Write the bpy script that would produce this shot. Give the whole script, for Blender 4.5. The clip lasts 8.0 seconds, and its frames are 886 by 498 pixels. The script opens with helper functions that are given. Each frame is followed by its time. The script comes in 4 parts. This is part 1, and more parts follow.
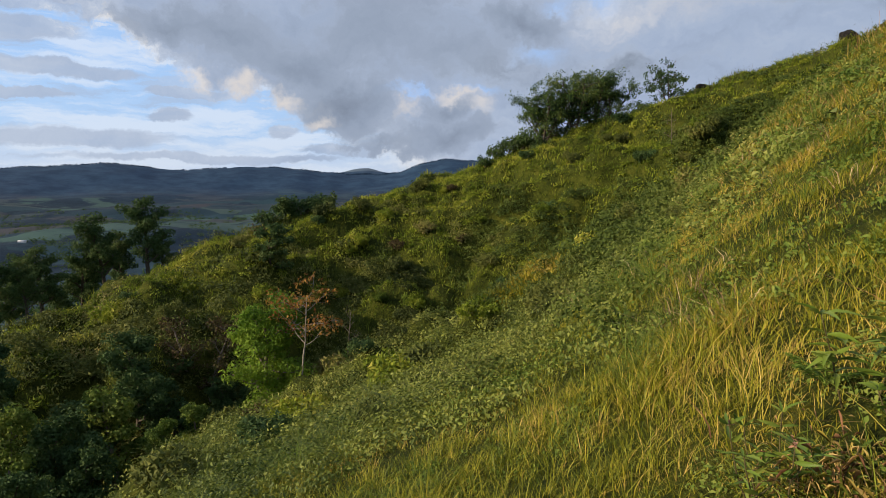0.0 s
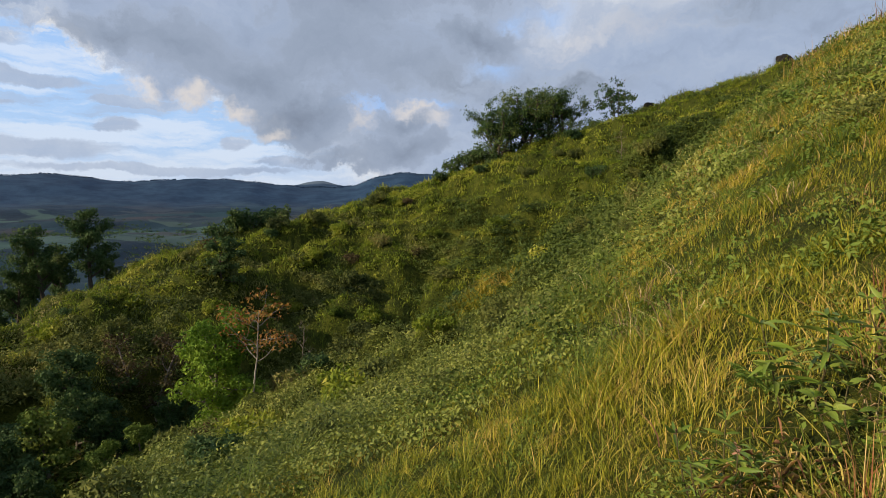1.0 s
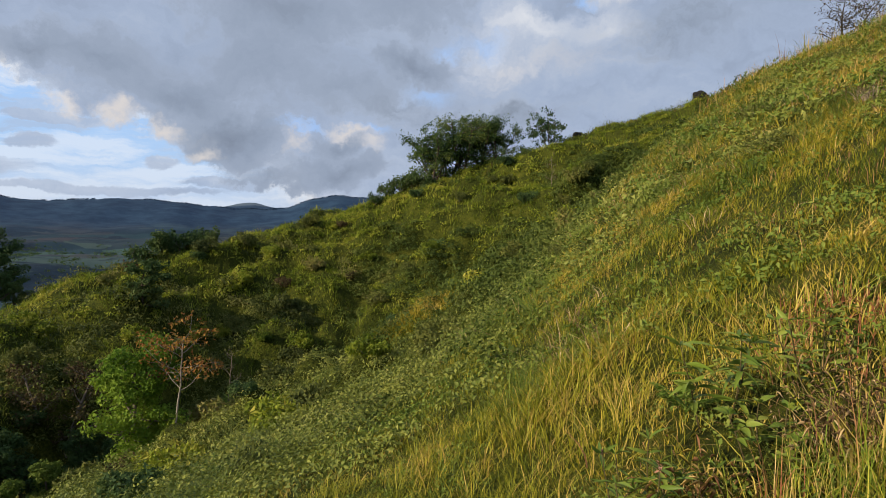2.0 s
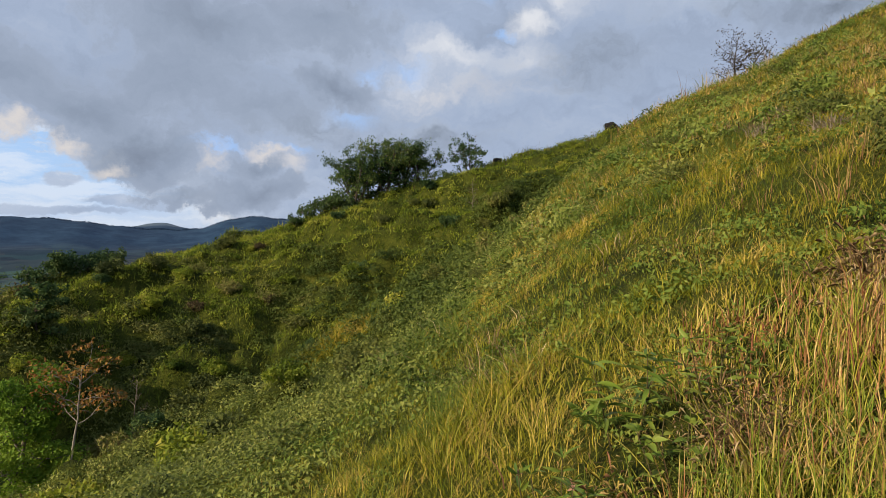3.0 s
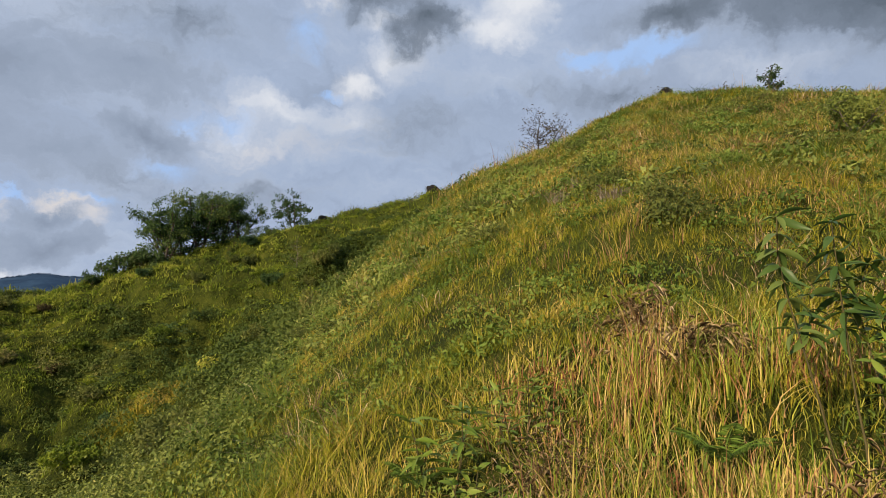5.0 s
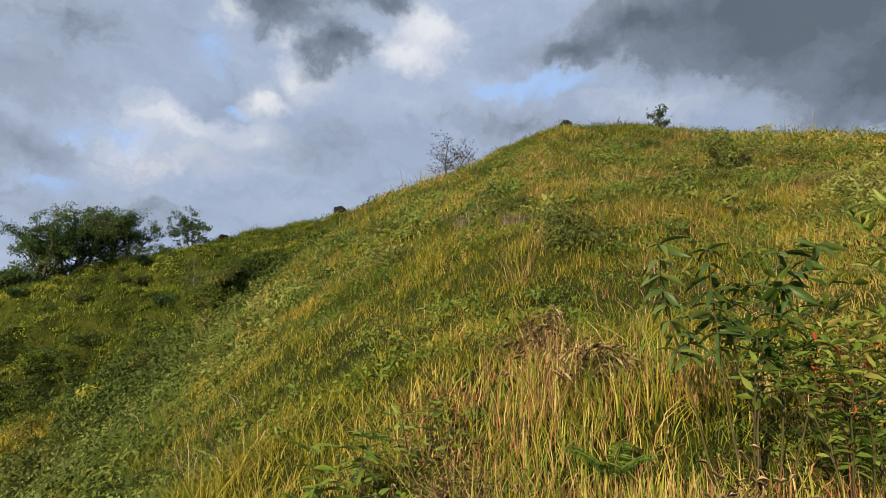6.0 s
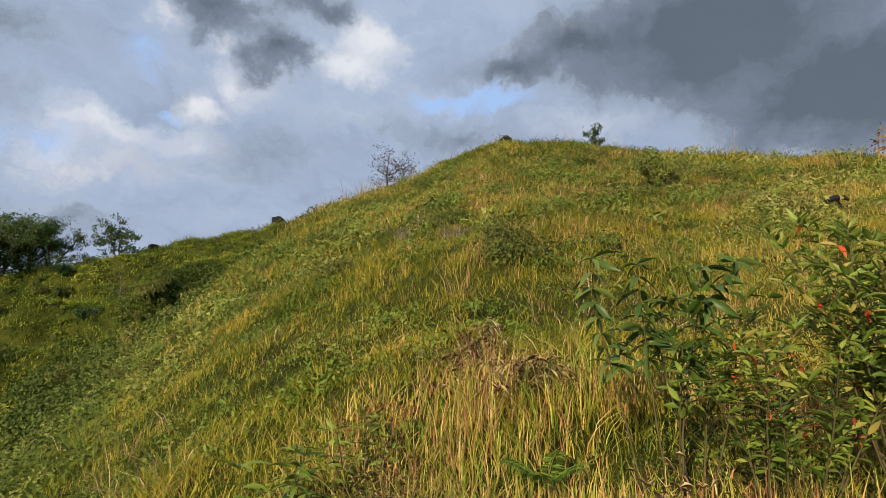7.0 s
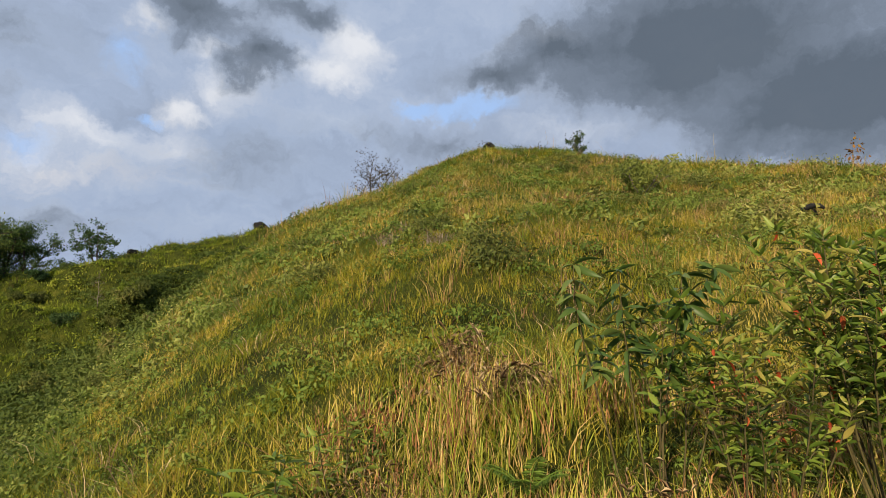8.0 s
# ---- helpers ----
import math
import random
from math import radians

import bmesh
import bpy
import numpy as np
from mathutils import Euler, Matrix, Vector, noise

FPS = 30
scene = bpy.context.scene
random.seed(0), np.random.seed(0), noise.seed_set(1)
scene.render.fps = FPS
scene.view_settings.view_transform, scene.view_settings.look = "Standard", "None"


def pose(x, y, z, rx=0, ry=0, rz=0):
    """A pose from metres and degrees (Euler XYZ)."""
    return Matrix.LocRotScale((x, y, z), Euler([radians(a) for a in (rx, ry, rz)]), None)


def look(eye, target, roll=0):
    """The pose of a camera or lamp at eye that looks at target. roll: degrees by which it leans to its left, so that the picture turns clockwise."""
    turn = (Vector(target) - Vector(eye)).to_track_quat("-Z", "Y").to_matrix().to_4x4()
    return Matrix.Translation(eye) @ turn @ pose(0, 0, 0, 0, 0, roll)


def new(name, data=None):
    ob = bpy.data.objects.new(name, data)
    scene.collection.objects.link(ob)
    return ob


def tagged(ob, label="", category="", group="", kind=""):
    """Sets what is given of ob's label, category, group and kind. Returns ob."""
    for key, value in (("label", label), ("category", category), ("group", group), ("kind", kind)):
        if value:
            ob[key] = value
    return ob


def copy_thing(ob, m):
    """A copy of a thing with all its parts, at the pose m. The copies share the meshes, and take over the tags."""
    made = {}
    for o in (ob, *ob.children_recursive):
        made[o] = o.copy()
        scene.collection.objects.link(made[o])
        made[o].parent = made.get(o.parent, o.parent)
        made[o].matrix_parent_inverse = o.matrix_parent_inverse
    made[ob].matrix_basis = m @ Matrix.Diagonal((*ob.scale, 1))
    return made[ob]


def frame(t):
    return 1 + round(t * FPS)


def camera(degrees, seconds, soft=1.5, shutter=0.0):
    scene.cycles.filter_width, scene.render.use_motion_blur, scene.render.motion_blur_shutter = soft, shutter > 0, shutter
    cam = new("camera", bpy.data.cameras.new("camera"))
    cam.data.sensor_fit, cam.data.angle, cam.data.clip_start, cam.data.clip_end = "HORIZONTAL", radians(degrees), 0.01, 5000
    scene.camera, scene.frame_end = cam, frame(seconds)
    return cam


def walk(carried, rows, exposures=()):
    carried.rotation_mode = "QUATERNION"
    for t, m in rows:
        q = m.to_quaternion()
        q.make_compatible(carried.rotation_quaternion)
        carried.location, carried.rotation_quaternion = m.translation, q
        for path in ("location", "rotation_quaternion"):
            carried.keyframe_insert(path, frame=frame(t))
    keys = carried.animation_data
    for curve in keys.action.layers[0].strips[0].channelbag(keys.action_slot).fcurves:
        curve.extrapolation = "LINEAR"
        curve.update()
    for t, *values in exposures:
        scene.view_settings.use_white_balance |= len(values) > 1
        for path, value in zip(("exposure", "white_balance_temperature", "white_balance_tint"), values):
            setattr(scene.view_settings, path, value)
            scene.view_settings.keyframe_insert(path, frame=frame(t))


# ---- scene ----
# A grassy hillside at evening, seen from a spot on its flank: a hand-held camera turns on the arm from the
# valley on one side to the summit on the other.
cam = camera(72.9, 8.0, 0.6)
EYE, ARM = 1.6, 0.12
TURNS = [  # seconds, heading to the right of north, pitch, lean
    (0.0, 0.00, -6.60, 0.00),
    (0.5, 2.06, -6.04, 0.14),
    (1.0, 4.23, -5.30, 0.39),
    (2.5, 14.12, -1.73, 1.36),
    (3.0, 17.79, -0.61, 1.53),
    (3.5, 21.24, 0.93, 1.55),
    (4.0, 25.54, 2.65, 1.47),
    (5.5, 38.51, 6.55, 0.68),
    (6.0, 43.01, 7.54, 0.73),
    (6.5, 46.62, 8.47, 0.49),
    (7.0, 48.71, 8.78, 0.47),
    (7.5, 49.61, 9.12, 0.44),
    (8.0, 50.33, 9.38, 0.38),
]
walk(cam, [(t, pose(ARM * math.sin(radians(h)), ARM * (math.cos(radians(h)) - 1), EYE, 90 + p, 0, -h) @ pose(0, 0, 0, 0, 0, l))
           for t, h, p, l in TURNS], [(0.0, 0.45), (8.0, 0.5)])

# ---- sun, sky and clouds ----
SUN_HEADING, SUN_HEIGHT = -106.0, 22.0


def heading(az, el=0.0):
    a, e = radians(az), radians(el)
    return Vector((math.sin(a) * math.cos(e), math.cos(a) * math.cos(e), math.sin(e)))


sun = new("sun", bpy.data.lights.new("sun", "SUN"))
sun.data.energy, sun.data.angle, sun.data.color = 5.0, radians(0.6), (1.0, 0.81, 0.54)
sun.matrix_world = look(heading(SUN_HEADING, SUN_HEIGHT) * 300, (0, 0, 0))
tagged(sun, kind="structure")


class Nodes:
    """Short hands for building a node tree."""

    def __init__(self, tree):
        self.tree = tree
        tree.nodes.clear()

    def add(self, kind, **settings):
        node = self.tree.nodes.new(kind)
        for key, value in settings.items():
            setattr(node, key, value)
        return node

    def link(self, a, b):
        self.tree.links.new(a, b)

    def put(self, socket, value):
        if isinstance(value, (int, float, tuple, list)):
            socket.default_value = value
        else:
            self.link(value, socket)

    def math(self, op, a, b=0.0, c=0.0, clamp=False):
        n = self.add("ShaderNodeMath", operation=op, use_clamp=clamp)
        for s, v in zip(n.inputs, (a, b, c)):
            self.put(s, v)
        return n.outputs[0]

    def vec(self, op, a, b=(0, 0, 0), out="Vector"):
        n = self.add("ShaderNodeVectorMath", operation=op)
        self.put(n.inputs[0], a)
        self.put(n.inputs[1], b)
        return n.outputs[out]

    def scaled(self, a, k):
        n = self.add("ShaderNodeVectorMath", operation="SCALE")
        self.put(n.inputs[0], a)
        self.put(n.inputs[3], k)
        return n.outputs[0]

    def noise(self, v, scale, detail=4.0, rough=0.55, out="Fac", distortion=0.0):
        n = self.add("ShaderNodeTexNoise")
        if v is not None:
            self.link(v, n.inputs["Vector"])
        n.inputs["Scale"].default_value, n.inputs["Detail"].default_value = scale, detail
        n.inputs["Roughness"].default_value, n.inputs["Distortion"].default_value = rough, distortion
        return n.outputs[out]

    def span(self, v, lo, hi, a=0.0, b=1.0, smooth=True):
        n = self.add("ShaderNodeMapRange", interpolation_type="SMOOTHSTEP" if smooth else "LINEAR")
        for s, x in zip(n.inputs, (v, lo, hi, a, b)):
            self.put(s, x)
        return n.outputs[0]

    def mix(self, f, a, b):
        n = self.add("ShaderNodeMix", data_type="RGBA")
        self.put(n.inputs[0], f)
        self.put(n.inputs[6], (*a, 1) if isinstance(a, tuple) else a)
        self.put(n.inputs[7], (*b, 1) if isinstance(b, tuple) else b)
        return n.outputs[2]

    def ramp(self, f, stops):
        n = self.add("ShaderNodeValToRGB")
        e = n.color_ramp.elements
        while len(e) < len(stops):
            e.new(0.5)
        for k, (p, c) in zip(e, stops):
            k.position, k.color = p, (*c, 1)
        self.put(n.inputs[0], f)
        return n.outputs[0]


world = bpy.data.worlds.new("evening_sky")
scene.world = world
world.use_nodes = True
N = Nodes(world.node_tree)
way = N.add("ShaderNodeTexCoord").outputs["Generated"]
sky = N.add("ShaderNodeTexSky", sky_type="NISHITA", sun_disc=False, sun_elevation=radians(SUN_HEIGHT),
            sun_rotation=radians(SUN_HEADING % 360), air_density=1.2, dust_density=1.0)
clear = N.scaled(sky.outputs[0], 0.13)
split = N.add("ShaderNodeSeparateXYZ")
N.link(way, split.inputs[0])
up = N.math("MAXIMUM", split.outputs[2], 0.0)
flat = N.add("ShaderNodeCombineXYZ")
deep = N.math("ADD", up, 0.16)
N.put(flat.inputs[0], N.math("DIVIDE", split.outputs[0], deep))
N.put(flat.inputs[1], N.math("DIVIDE", split.outputs[1], deep))
layer = flat.outputs[0]
curl = N.vec("SUBTRACT", N.noise(way, 4.0, 5.0, 0.6, "Color"), (0.5, 0.5, 0.5))
curl_fine = N.vec("SUBTRACT", N.noise(way, 15.0, 6.0, 0.65, "Color"), (0.5, 0.5, 0.5))
bent = N.vec("NORMALIZE", N.vec("ADD", N.vec("ADD", way, N.scaled(curl, 0.15)), N.scaled(curl_fine, 0.10)))


# the lower edge of the great cloud slants down across the western sky
slant = heading(-5.5, 2.6).cross(heading(-28, 11.2)).normalized()
edge = N.vec("DOT_PRODUCT", bent, tuple(slant), "Value")
west = N.span(N.vec("DOT_PRODUCT", bent, tuple(heading(-50, 5)), "Value"), math.cos(radians(52)), math.cos(radians(40)))
ragged = N.math("ADD", edge, N.math("MULTIPLY", N.math("SUBTRACT", N.noise(way, 9.0, 7.0, 0.6), 0.5), 0.085))
opening = N.math("MULTIPLY", N.span(ragged, -0.006, 0.016, 1.0, 0.0), west)
gaps = [(20.8, 24.0, 2.4, 2.6, 0.5), (23.4, 19.5, 2.0, 0.9, 0.7), (53.0, 22.7, 6.4, 1.5, 1.0), (47.4, 22.8, 2.9, 1.2, 0.8), (10.4, 15.9, 2.2, 1.1, 0.5),
        (-3.5, 7.6, 3.2, 0.8, 0.9), (2.9, 8.0, 3.2, 0.8, 0.6), (8.1, 12.0, 3.1, 1.5, 0.5), (13.7, 16.2, 3.0, 1.4, 0.5)]
bright_west = [(-21.2, 8.9, 1.8, 1.3, 1.0), (-17.9, 8.6, 2.1, 1.6, 1.0), (-14.2, 7.5, 2.5, 1.4, 0.9), (-11.1, 5.2, 3.1, 1.1, 0.8), (0.7, 7.6, 4.0, 1.0, 0.9),
               (2.9, 6.7, 2.8, 1.6, 0.8), (-3.6, 6.4, 1.6, 2.3, 0.6), (15.3, 14.3, 6.0, 2.4, 0.35), (23.6, 14.2, 6.5, 1.8, 0.3)]
bright_east = [(25.7, 20.6, 3.2, 2.0, 1.1), (25.5, 17.3, 3.6, 2.1, 0.6), (18.0, 17.5, 5.4, 1.7, 0.7), (13.6, 15.1, 4.9, 1.9, 0.45), (41.0, 27.8, 4.4, 2.6, 1.1), (38.8, 25.5, 3.5, 2.5, 0.8),
               (22.3, 27.2, 2.4, 1.1, 0.8), (29.0, 25.6, 3.1, 1.3, 0.6), (60.9, 28.5, 4.9, 1.1, 0.8), (63.3, 20.1, 7.2, 2.0, 0.4), (29.7, 22.8, 3.7, 2.0, 0.6)]
dark_west = [(-18.5, 12.6, 5.8, 3.2, 0.6), (-13.0, 10.4, 7.2, 3.6, 0.65), (-8.6, 6.6, 5.3, 3.2, 0.95), (-5.5, 12.8, 7.1, 4.3, 0.5), (7.0, 14.2, 4.6, 2.1, 0.8), (0.7, 11.5, 5.8, 2.7, 0.4),
             (0.5, 4.1, 5.3, 1.8, 0.7), (-0.3, 6.2, 2.6, 1.3, 0.7), (-24.0, 12.6, 5.3, 1.9, 0.6), (-5.6, 3.0, 4.1, 0.8, 0.55), (-4.0, 17.5, 9.0, 4.0, 0.6), (6.0, 19.5, 7.5, 3.0, 0.45)]
dark_east = [(27.0, 28.5, 6.5, 3.0, 0.75), (32.5, 25.6, 3.4, 3.2, 0.8), (36.0, 30.0, 4.5, 2.3, 0.6), (55.0, 25.4, 8.5, 2.2, 0.7), (62.0, 27.0, 9.0, 3.4, 0.9), (74.0, 26.5, 19.0, 7.5, 1.15),
             (85.0, 20.5, 16.0, 7.0, 1.25), (100.0, 24.0, 18.0, 13.0, 1.3), (50.2, 19.6, 8.0, 2.0, 0.4), (10.4, 23.6, 9.0, 3.2, 0.35), (32.1, 16.5, 7.0, 3.1, 0.25), (13.3, 9.6, 13.0, 2.0, 0.25)]
squat = N.vec("MULTIPLY", bent, (1.0, 1.0, 2.2))
billow = N.noise(squat, 5.0, 8.0, 0.62)
puffs = N.noise(layer, 0.9, 8.0, 0.6, distortion=0.2)
streaks = N.noise(N.vec("MULTIPLY", N.vec("ADD", way, N.scaled(curl_fine, 0.03)), (5.0, 5.0, 42.0)), 1.0, 6.0, 0.58)
BANDS = [(-33, 8.6, 6.5, 0.75), (-35, 6.6, 4, 0.45), (-22.2, 7.3, 3.6, 0.5), (-23.9, 5.3, 1.9, 0.65), (-14.5, 4.2, 1.3, 0.7), (-32, 3.4, 9, 0.9), (-36, 11.4, 6, 1.1), (-34, 13.6, 7, 0.7), (-9, 2.7, 4.5, 0.5), (-22, 1.9, 12, 0.45)]
# flat grey bands and small dark scraps float in the opening
drift = N.add("ShaderNodeSeparateXYZ")
N.link(N.vec("NORMALIZE", N.vec("ADD", way, N.scaled(curl_fine, 0.035))), drift.inputs[0])
round_ = N.math("MULTIPLY", N.math("ARCTAN2", drift.outputs[0], drift.outputs[1]), 57.2958)
high = N.math("MULTIPLY", N.math("ARCSINE", drift.outputs[2]), 57.2958)
bands = N.math("MULTIPLY", N.span(streaks, 0.55, 0.63), 0.55)
for az, el, wide, thick in BANDS:
    d = N.math("ADD", N.math("POWER", N.math("DIVIDE", N.math("SUBTRACT", round_, az), wide), 2.0), N.math("POWER", N.math("DIVIDE", N.math("SUBTRACT", high, el), thick), 2.0))
    d = N.math("ADD", d, N.math("MULTIPLY", N.math("SUBTRACT", streaks, 0.5), -2.6))
    bands = N.math("MAXIMUM", bands, N.span(d, 0.55, 1.25, 1.0, 0.0))
# every cloud edge is torn by the same drifting air
torn = N.add("ShaderNodeSeparateXYZ")
N.link(N.vec("NORMALIZE", N.vec("ADD", N.vec("ADD", way, N.scaled(curl, 0.12)), N.scaled(curl_fine, 0.085))), torn.inputs[0])
torn_az = N.math("MULTIPLY", N.math("ARCTAN2", torn.outputs[0], torn.outputs[1]), 57.2958)
torn_el = N.math("MULTIPLY", N.math("ARCSINE", torn.outputs[2]), 57.2958)


def pools(spots):
    """Ovals of sky (heading, height, half width, half height, weight), joined: the weight in the middle, below 0 outside."""
    field = -1.0
    for az, el, wide, tall, weight in spots:
        dx, dy = N.math("MULTIPLY_ADD", torn_az, 1 / wide, -az / wide), N.math("MULTIPLY_ADD", torn_el, 1 / tall, -el / tall)
        d = N.math("SQRT", N.math("MULTIPLY_ADD", dx, dx, N.math("MULTIPLY", dy, dy)))
        field = N.math("SMOOTH_MAX", field, N.math("MULTIPLY_ADD", d, -weight, weight), 0.45)
    return field


wisps = N.noise(N.vec("MULTIPLY", bent, (1.0, 1.0, 1.7)), 17.0, 7.0, 0.62)
fray = N.math("ADD", N.math("MULTIPLY", N.math("SUBTRACT", billow, 0.5), 1.3), N.math("MULTIPLY", N.math("SUBTRACT", wisps, 0.5), 0.9))
frayed = lambda field, amount: N.math("MULTIPLY_ADD", fray, amount, field)
covered = N.math("MAXIMUM", N.math("SUBTRACT", 1.0, opening), N.math("MULTIPLY", bands, 0.85))
rim = N.math("MULTIPLY", N.math("MULTIPLY", N.span(ragged, 0.0, 0.075, 1.0, 0.0), N.span(ragged, -0.04, 0.0)), N.math("MULTIPLY", west, N.span(billow, 0.40, 0.62, 0.05, 0.45)))
glow = N.math("ADD", N.math("ADD", N.math("MULTIPLY", billow, 0.75), N.math("MULTIPLY", puffs, 0.25)), N.math("ADD", rim, N.math("MULTIPLY", opening, 0.10)))
tone = N.ramp(glow, [(0.25, (0.255, 0.310, 0.415)), (0.48, (0.350, 0.425, 0.570)), (0.72, (0.475, 0.54, 0.66)), (1.0, (0.92, 0.87, 0.80))])
haze = N.span(up, 0.0, 0.08, 0.6, 0.0)
clear = N.mix(0.7, clear, (0.36, 0.58, 1.0))
clear = N.mix(N.span(streaks, 0.40, 0.56, 0.5, 0.0), clear, (0.80, 0.83, 0.88))
clear = N.mix(haze, clear, (0.62, 0.70, 0.80))
painted = N.mix(covered, clear, tone)
painted = N.mix(N.span(frayed(pools(gaps), 0.6), 0.0, 0.6, 0.0, 0.75), painted, (0.34, 0.53, 0.88))
painted = N.mix(N.span(frayed(pools(bright_east), 0.8), -0.15, 1.0, 0.0, 0.85), painted, (0.76, 0.77, 0.80))
body = frayed(pools(dark_west), 0.65)
painted = N.mix(N.span(body, -0.05, 0.25, 0.0, 0.9), painted, N.ramp(body, [(0.0, (0.345, 0.405, 0.52)), (0.45, (0.270, 0.325, 0.425)), (0.95, (0.190, 0.230, 0.305))]))
painted = N.mix(N.span(frayed(pools(bright_west), 0.8), 0.1, 0.9, 0.0, 0.75), painted, (0.74, 0.68, 0.63))
body = frayed(pools(dark_east), 0.6)
painted = N.mix(N.span(body, -0.12, 0.45, 0.0, 0.92), painted, N.ramp(body, [(0.0, (0.330, 0.385, 0.48)), (0.34, (0.185, 0.224, 0.288)), (0.78, (0.092, 0.117, 0.150))]))
background = N.add("ShaderNodeBackground")
N.link(painted, background.inputs[0])
background.inputs[1].default_value = 0.78
N.link(background.outputs[0], N.add("ShaderNodeOutputWorld").inputs[0])


# ---- materials ----
def material(name):
    m = bpy.data.materials.new(name)
    m.use_nodes = True
    return m, Nodes(m.node_tree)


def finish(n, colour, rough=0.6, bump=None, strength=0.3, distance=0.02, through_light=0.0, spec=0.3):
    p = n.add("ShaderNodeBsdfPrincipled")
    n.put(p.inputs["Base Color"], colour)
    n.put(p.inputs["Roughness"], rough)
    p.inputs["Specular IOR Level"].default_value = spec
    if bump is not None:
        b = n.add("ShaderNodeBump")
        b.inputs["Strength"].default_value, b.inputs["Distance"].default_value = strength, distance
        n.link(bump, b.inputs["Height"])
        n.link(b.outputs[0], p.inputs["Normal"])
    shader = p.outputs[0]
    if through_light:
        t = n.add("ShaderNodeBsdfTranslucent")
        n.put(t.inputs[0], colour)
        mixer = n.add("ShaderNodeMixShader")
        mixer.inputs[0].default_value = through_light
        n.link(shader, mixer.inputs[1])
        n.link(t.outputs[0], mixer.inputs[2])
        shader = mixer.outputs[0]
    n.link(shader, n.add("ShaderNodeOutputMaterial").inputs[0])


def leafy(name, stops, patch=0.5, spread=0.6, rough=0.7, through_light=0.3, fine=7.0, single=False, blotch=0.5):
    """Leaves or blades: each takes its own tone, and patches of the slope differ."""
    m, n = material(name)
    g = n.add("ShaderNodeNewGeometry")
    own = n.add("ShaderNodeObjectInfo").outputs["Random"] if single else g.outputs["Random Per Island"]
    wide = n.noise(g.outputs["Position"], patch, 3.0, 0.6)
    small = n.noise(g.outputs["Position"], fine, 2.0, 0.5)
    f = n.math("ADD", n.math("MULTIPLY", own, spread), n.math("MULTIPLY", n.math("SUBTRACT", wide, 0.5), 2.2))
    f = n.math("ADD", f, n.math("MULTIPLY", n.math("SUBTRACT", small, 0.5), blotch))
    f = n.math("ADD", f, 0.5 - spread / 2, clamp=True)
    finish(n, n.ramp(f, stops), rough, through_light=through_light, spec=0.20)
    return m


def bark(name, dark, pale, scale=14.0):
    m, n = material(name)
    g = n.add("ShaderNodeNewGeometry")
    v = n.noise(n.vec("MULTIPLY", g.outputs["Position"], (1.0, 1.0, 0.3)), scale, 6.0, 0.65)
    finish(n, n.ramp(v, [(0.3, dark), (0.7, pale)]), 0.85, v, 0.6, 0.02)
    return m


def stony(name, dark, pale):
    m, n = material(name)
    g = n.add("ShaderNodeNewGeometry")
    v = n.noise(g.outputs["Position"], 5.0, 8.0, 0.65)
    spots = n.span(n.noise(g.outputs["Position"], 2.2, 3.0), 0.55, 0.65)
    finish(n, n.mix(n.math("MULTIPLY", spots, 0.5), n.ramp(v, [(0.3, dark), (0.72, pale)]), (0.035, 0.036, 0.028)), 0.9, v, 0.7, 0.05)
    return m


def land():
    """Earth and litter close by, meadow on the slopes, fields and woods down in the valley; cloud shade and haze
    coloured in far off.
    """
    m, n = material("land")
    g = n.add("ShaderNodeNewGeometry")
    place = g.outputs["Position"]
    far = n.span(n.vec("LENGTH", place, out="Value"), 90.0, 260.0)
    litter = n.math("ADD", n.math("MULTIPLY", n.noise(place, 1.1, 6.0, 0.6), 0.45), n.math("MULTIPLY", n.noise(place, 9.0, 8.0, 0.75), 0.55))
    near_tone = n.ramp(litter, [(0.34, (0.011, 0.016, 0.003)), (0.47, (0.032, 0.043, 0.006)), (0.56, (0.064, 0.074, 0.009)), (0.68, (0.115, 0.105, 0.024))])
    woods = n.noise(place, 0.006, 6.0, 0.62, distortion=0.6)
    fields = n.add("ShaderNodeTexVoronoi")
    fields.inputs["Scale"].default_value = 0.0055
    n.link(n.vec("ADD", place, n.scaled(n.noise(place, 0.004, 3.0, out="Color"), 120.0)), fields.inputs["Vector"])
    lot = n.add("ShaderNodeSeparateColor")
    n.link(fields.outputs["Color"], lot.inputs[0])
    # cloud shade over the valley and blue haze are put into these tones
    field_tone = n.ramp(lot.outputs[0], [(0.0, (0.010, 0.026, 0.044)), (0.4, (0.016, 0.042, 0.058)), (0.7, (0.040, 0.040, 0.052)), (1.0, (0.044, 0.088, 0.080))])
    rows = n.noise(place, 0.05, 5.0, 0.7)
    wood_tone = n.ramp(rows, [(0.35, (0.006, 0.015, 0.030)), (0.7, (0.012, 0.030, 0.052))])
    hazed_tone = n.mix(n.span(woods, 0.42, 0.52), wood_tone, field_tone)
    # the hills' blue is distance haze painted into the base colour
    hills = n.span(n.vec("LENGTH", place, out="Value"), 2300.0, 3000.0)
    hazed_tone = n.mix(hills, hazed_tone, n.ramp(n.noise(place, 0.012, 6.0, 0.65), [(0.38, (0.013, 0.033, 0.072)), (0.62, (0.024, 0.054, 0.105))]))
    # the last hills are painted paler still, as thicker haze
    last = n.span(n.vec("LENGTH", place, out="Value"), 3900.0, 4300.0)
    hazed_tone = n.mix(last, hazed_tone, (0.085, 0.120, 0.165))
    finish(n, n.mix(far, near_tone, hazed_tone), 0.95, n.noise(place, 7.0, 8.0, 0.7), 1.0, 0.15, spec=0.1)
    return m


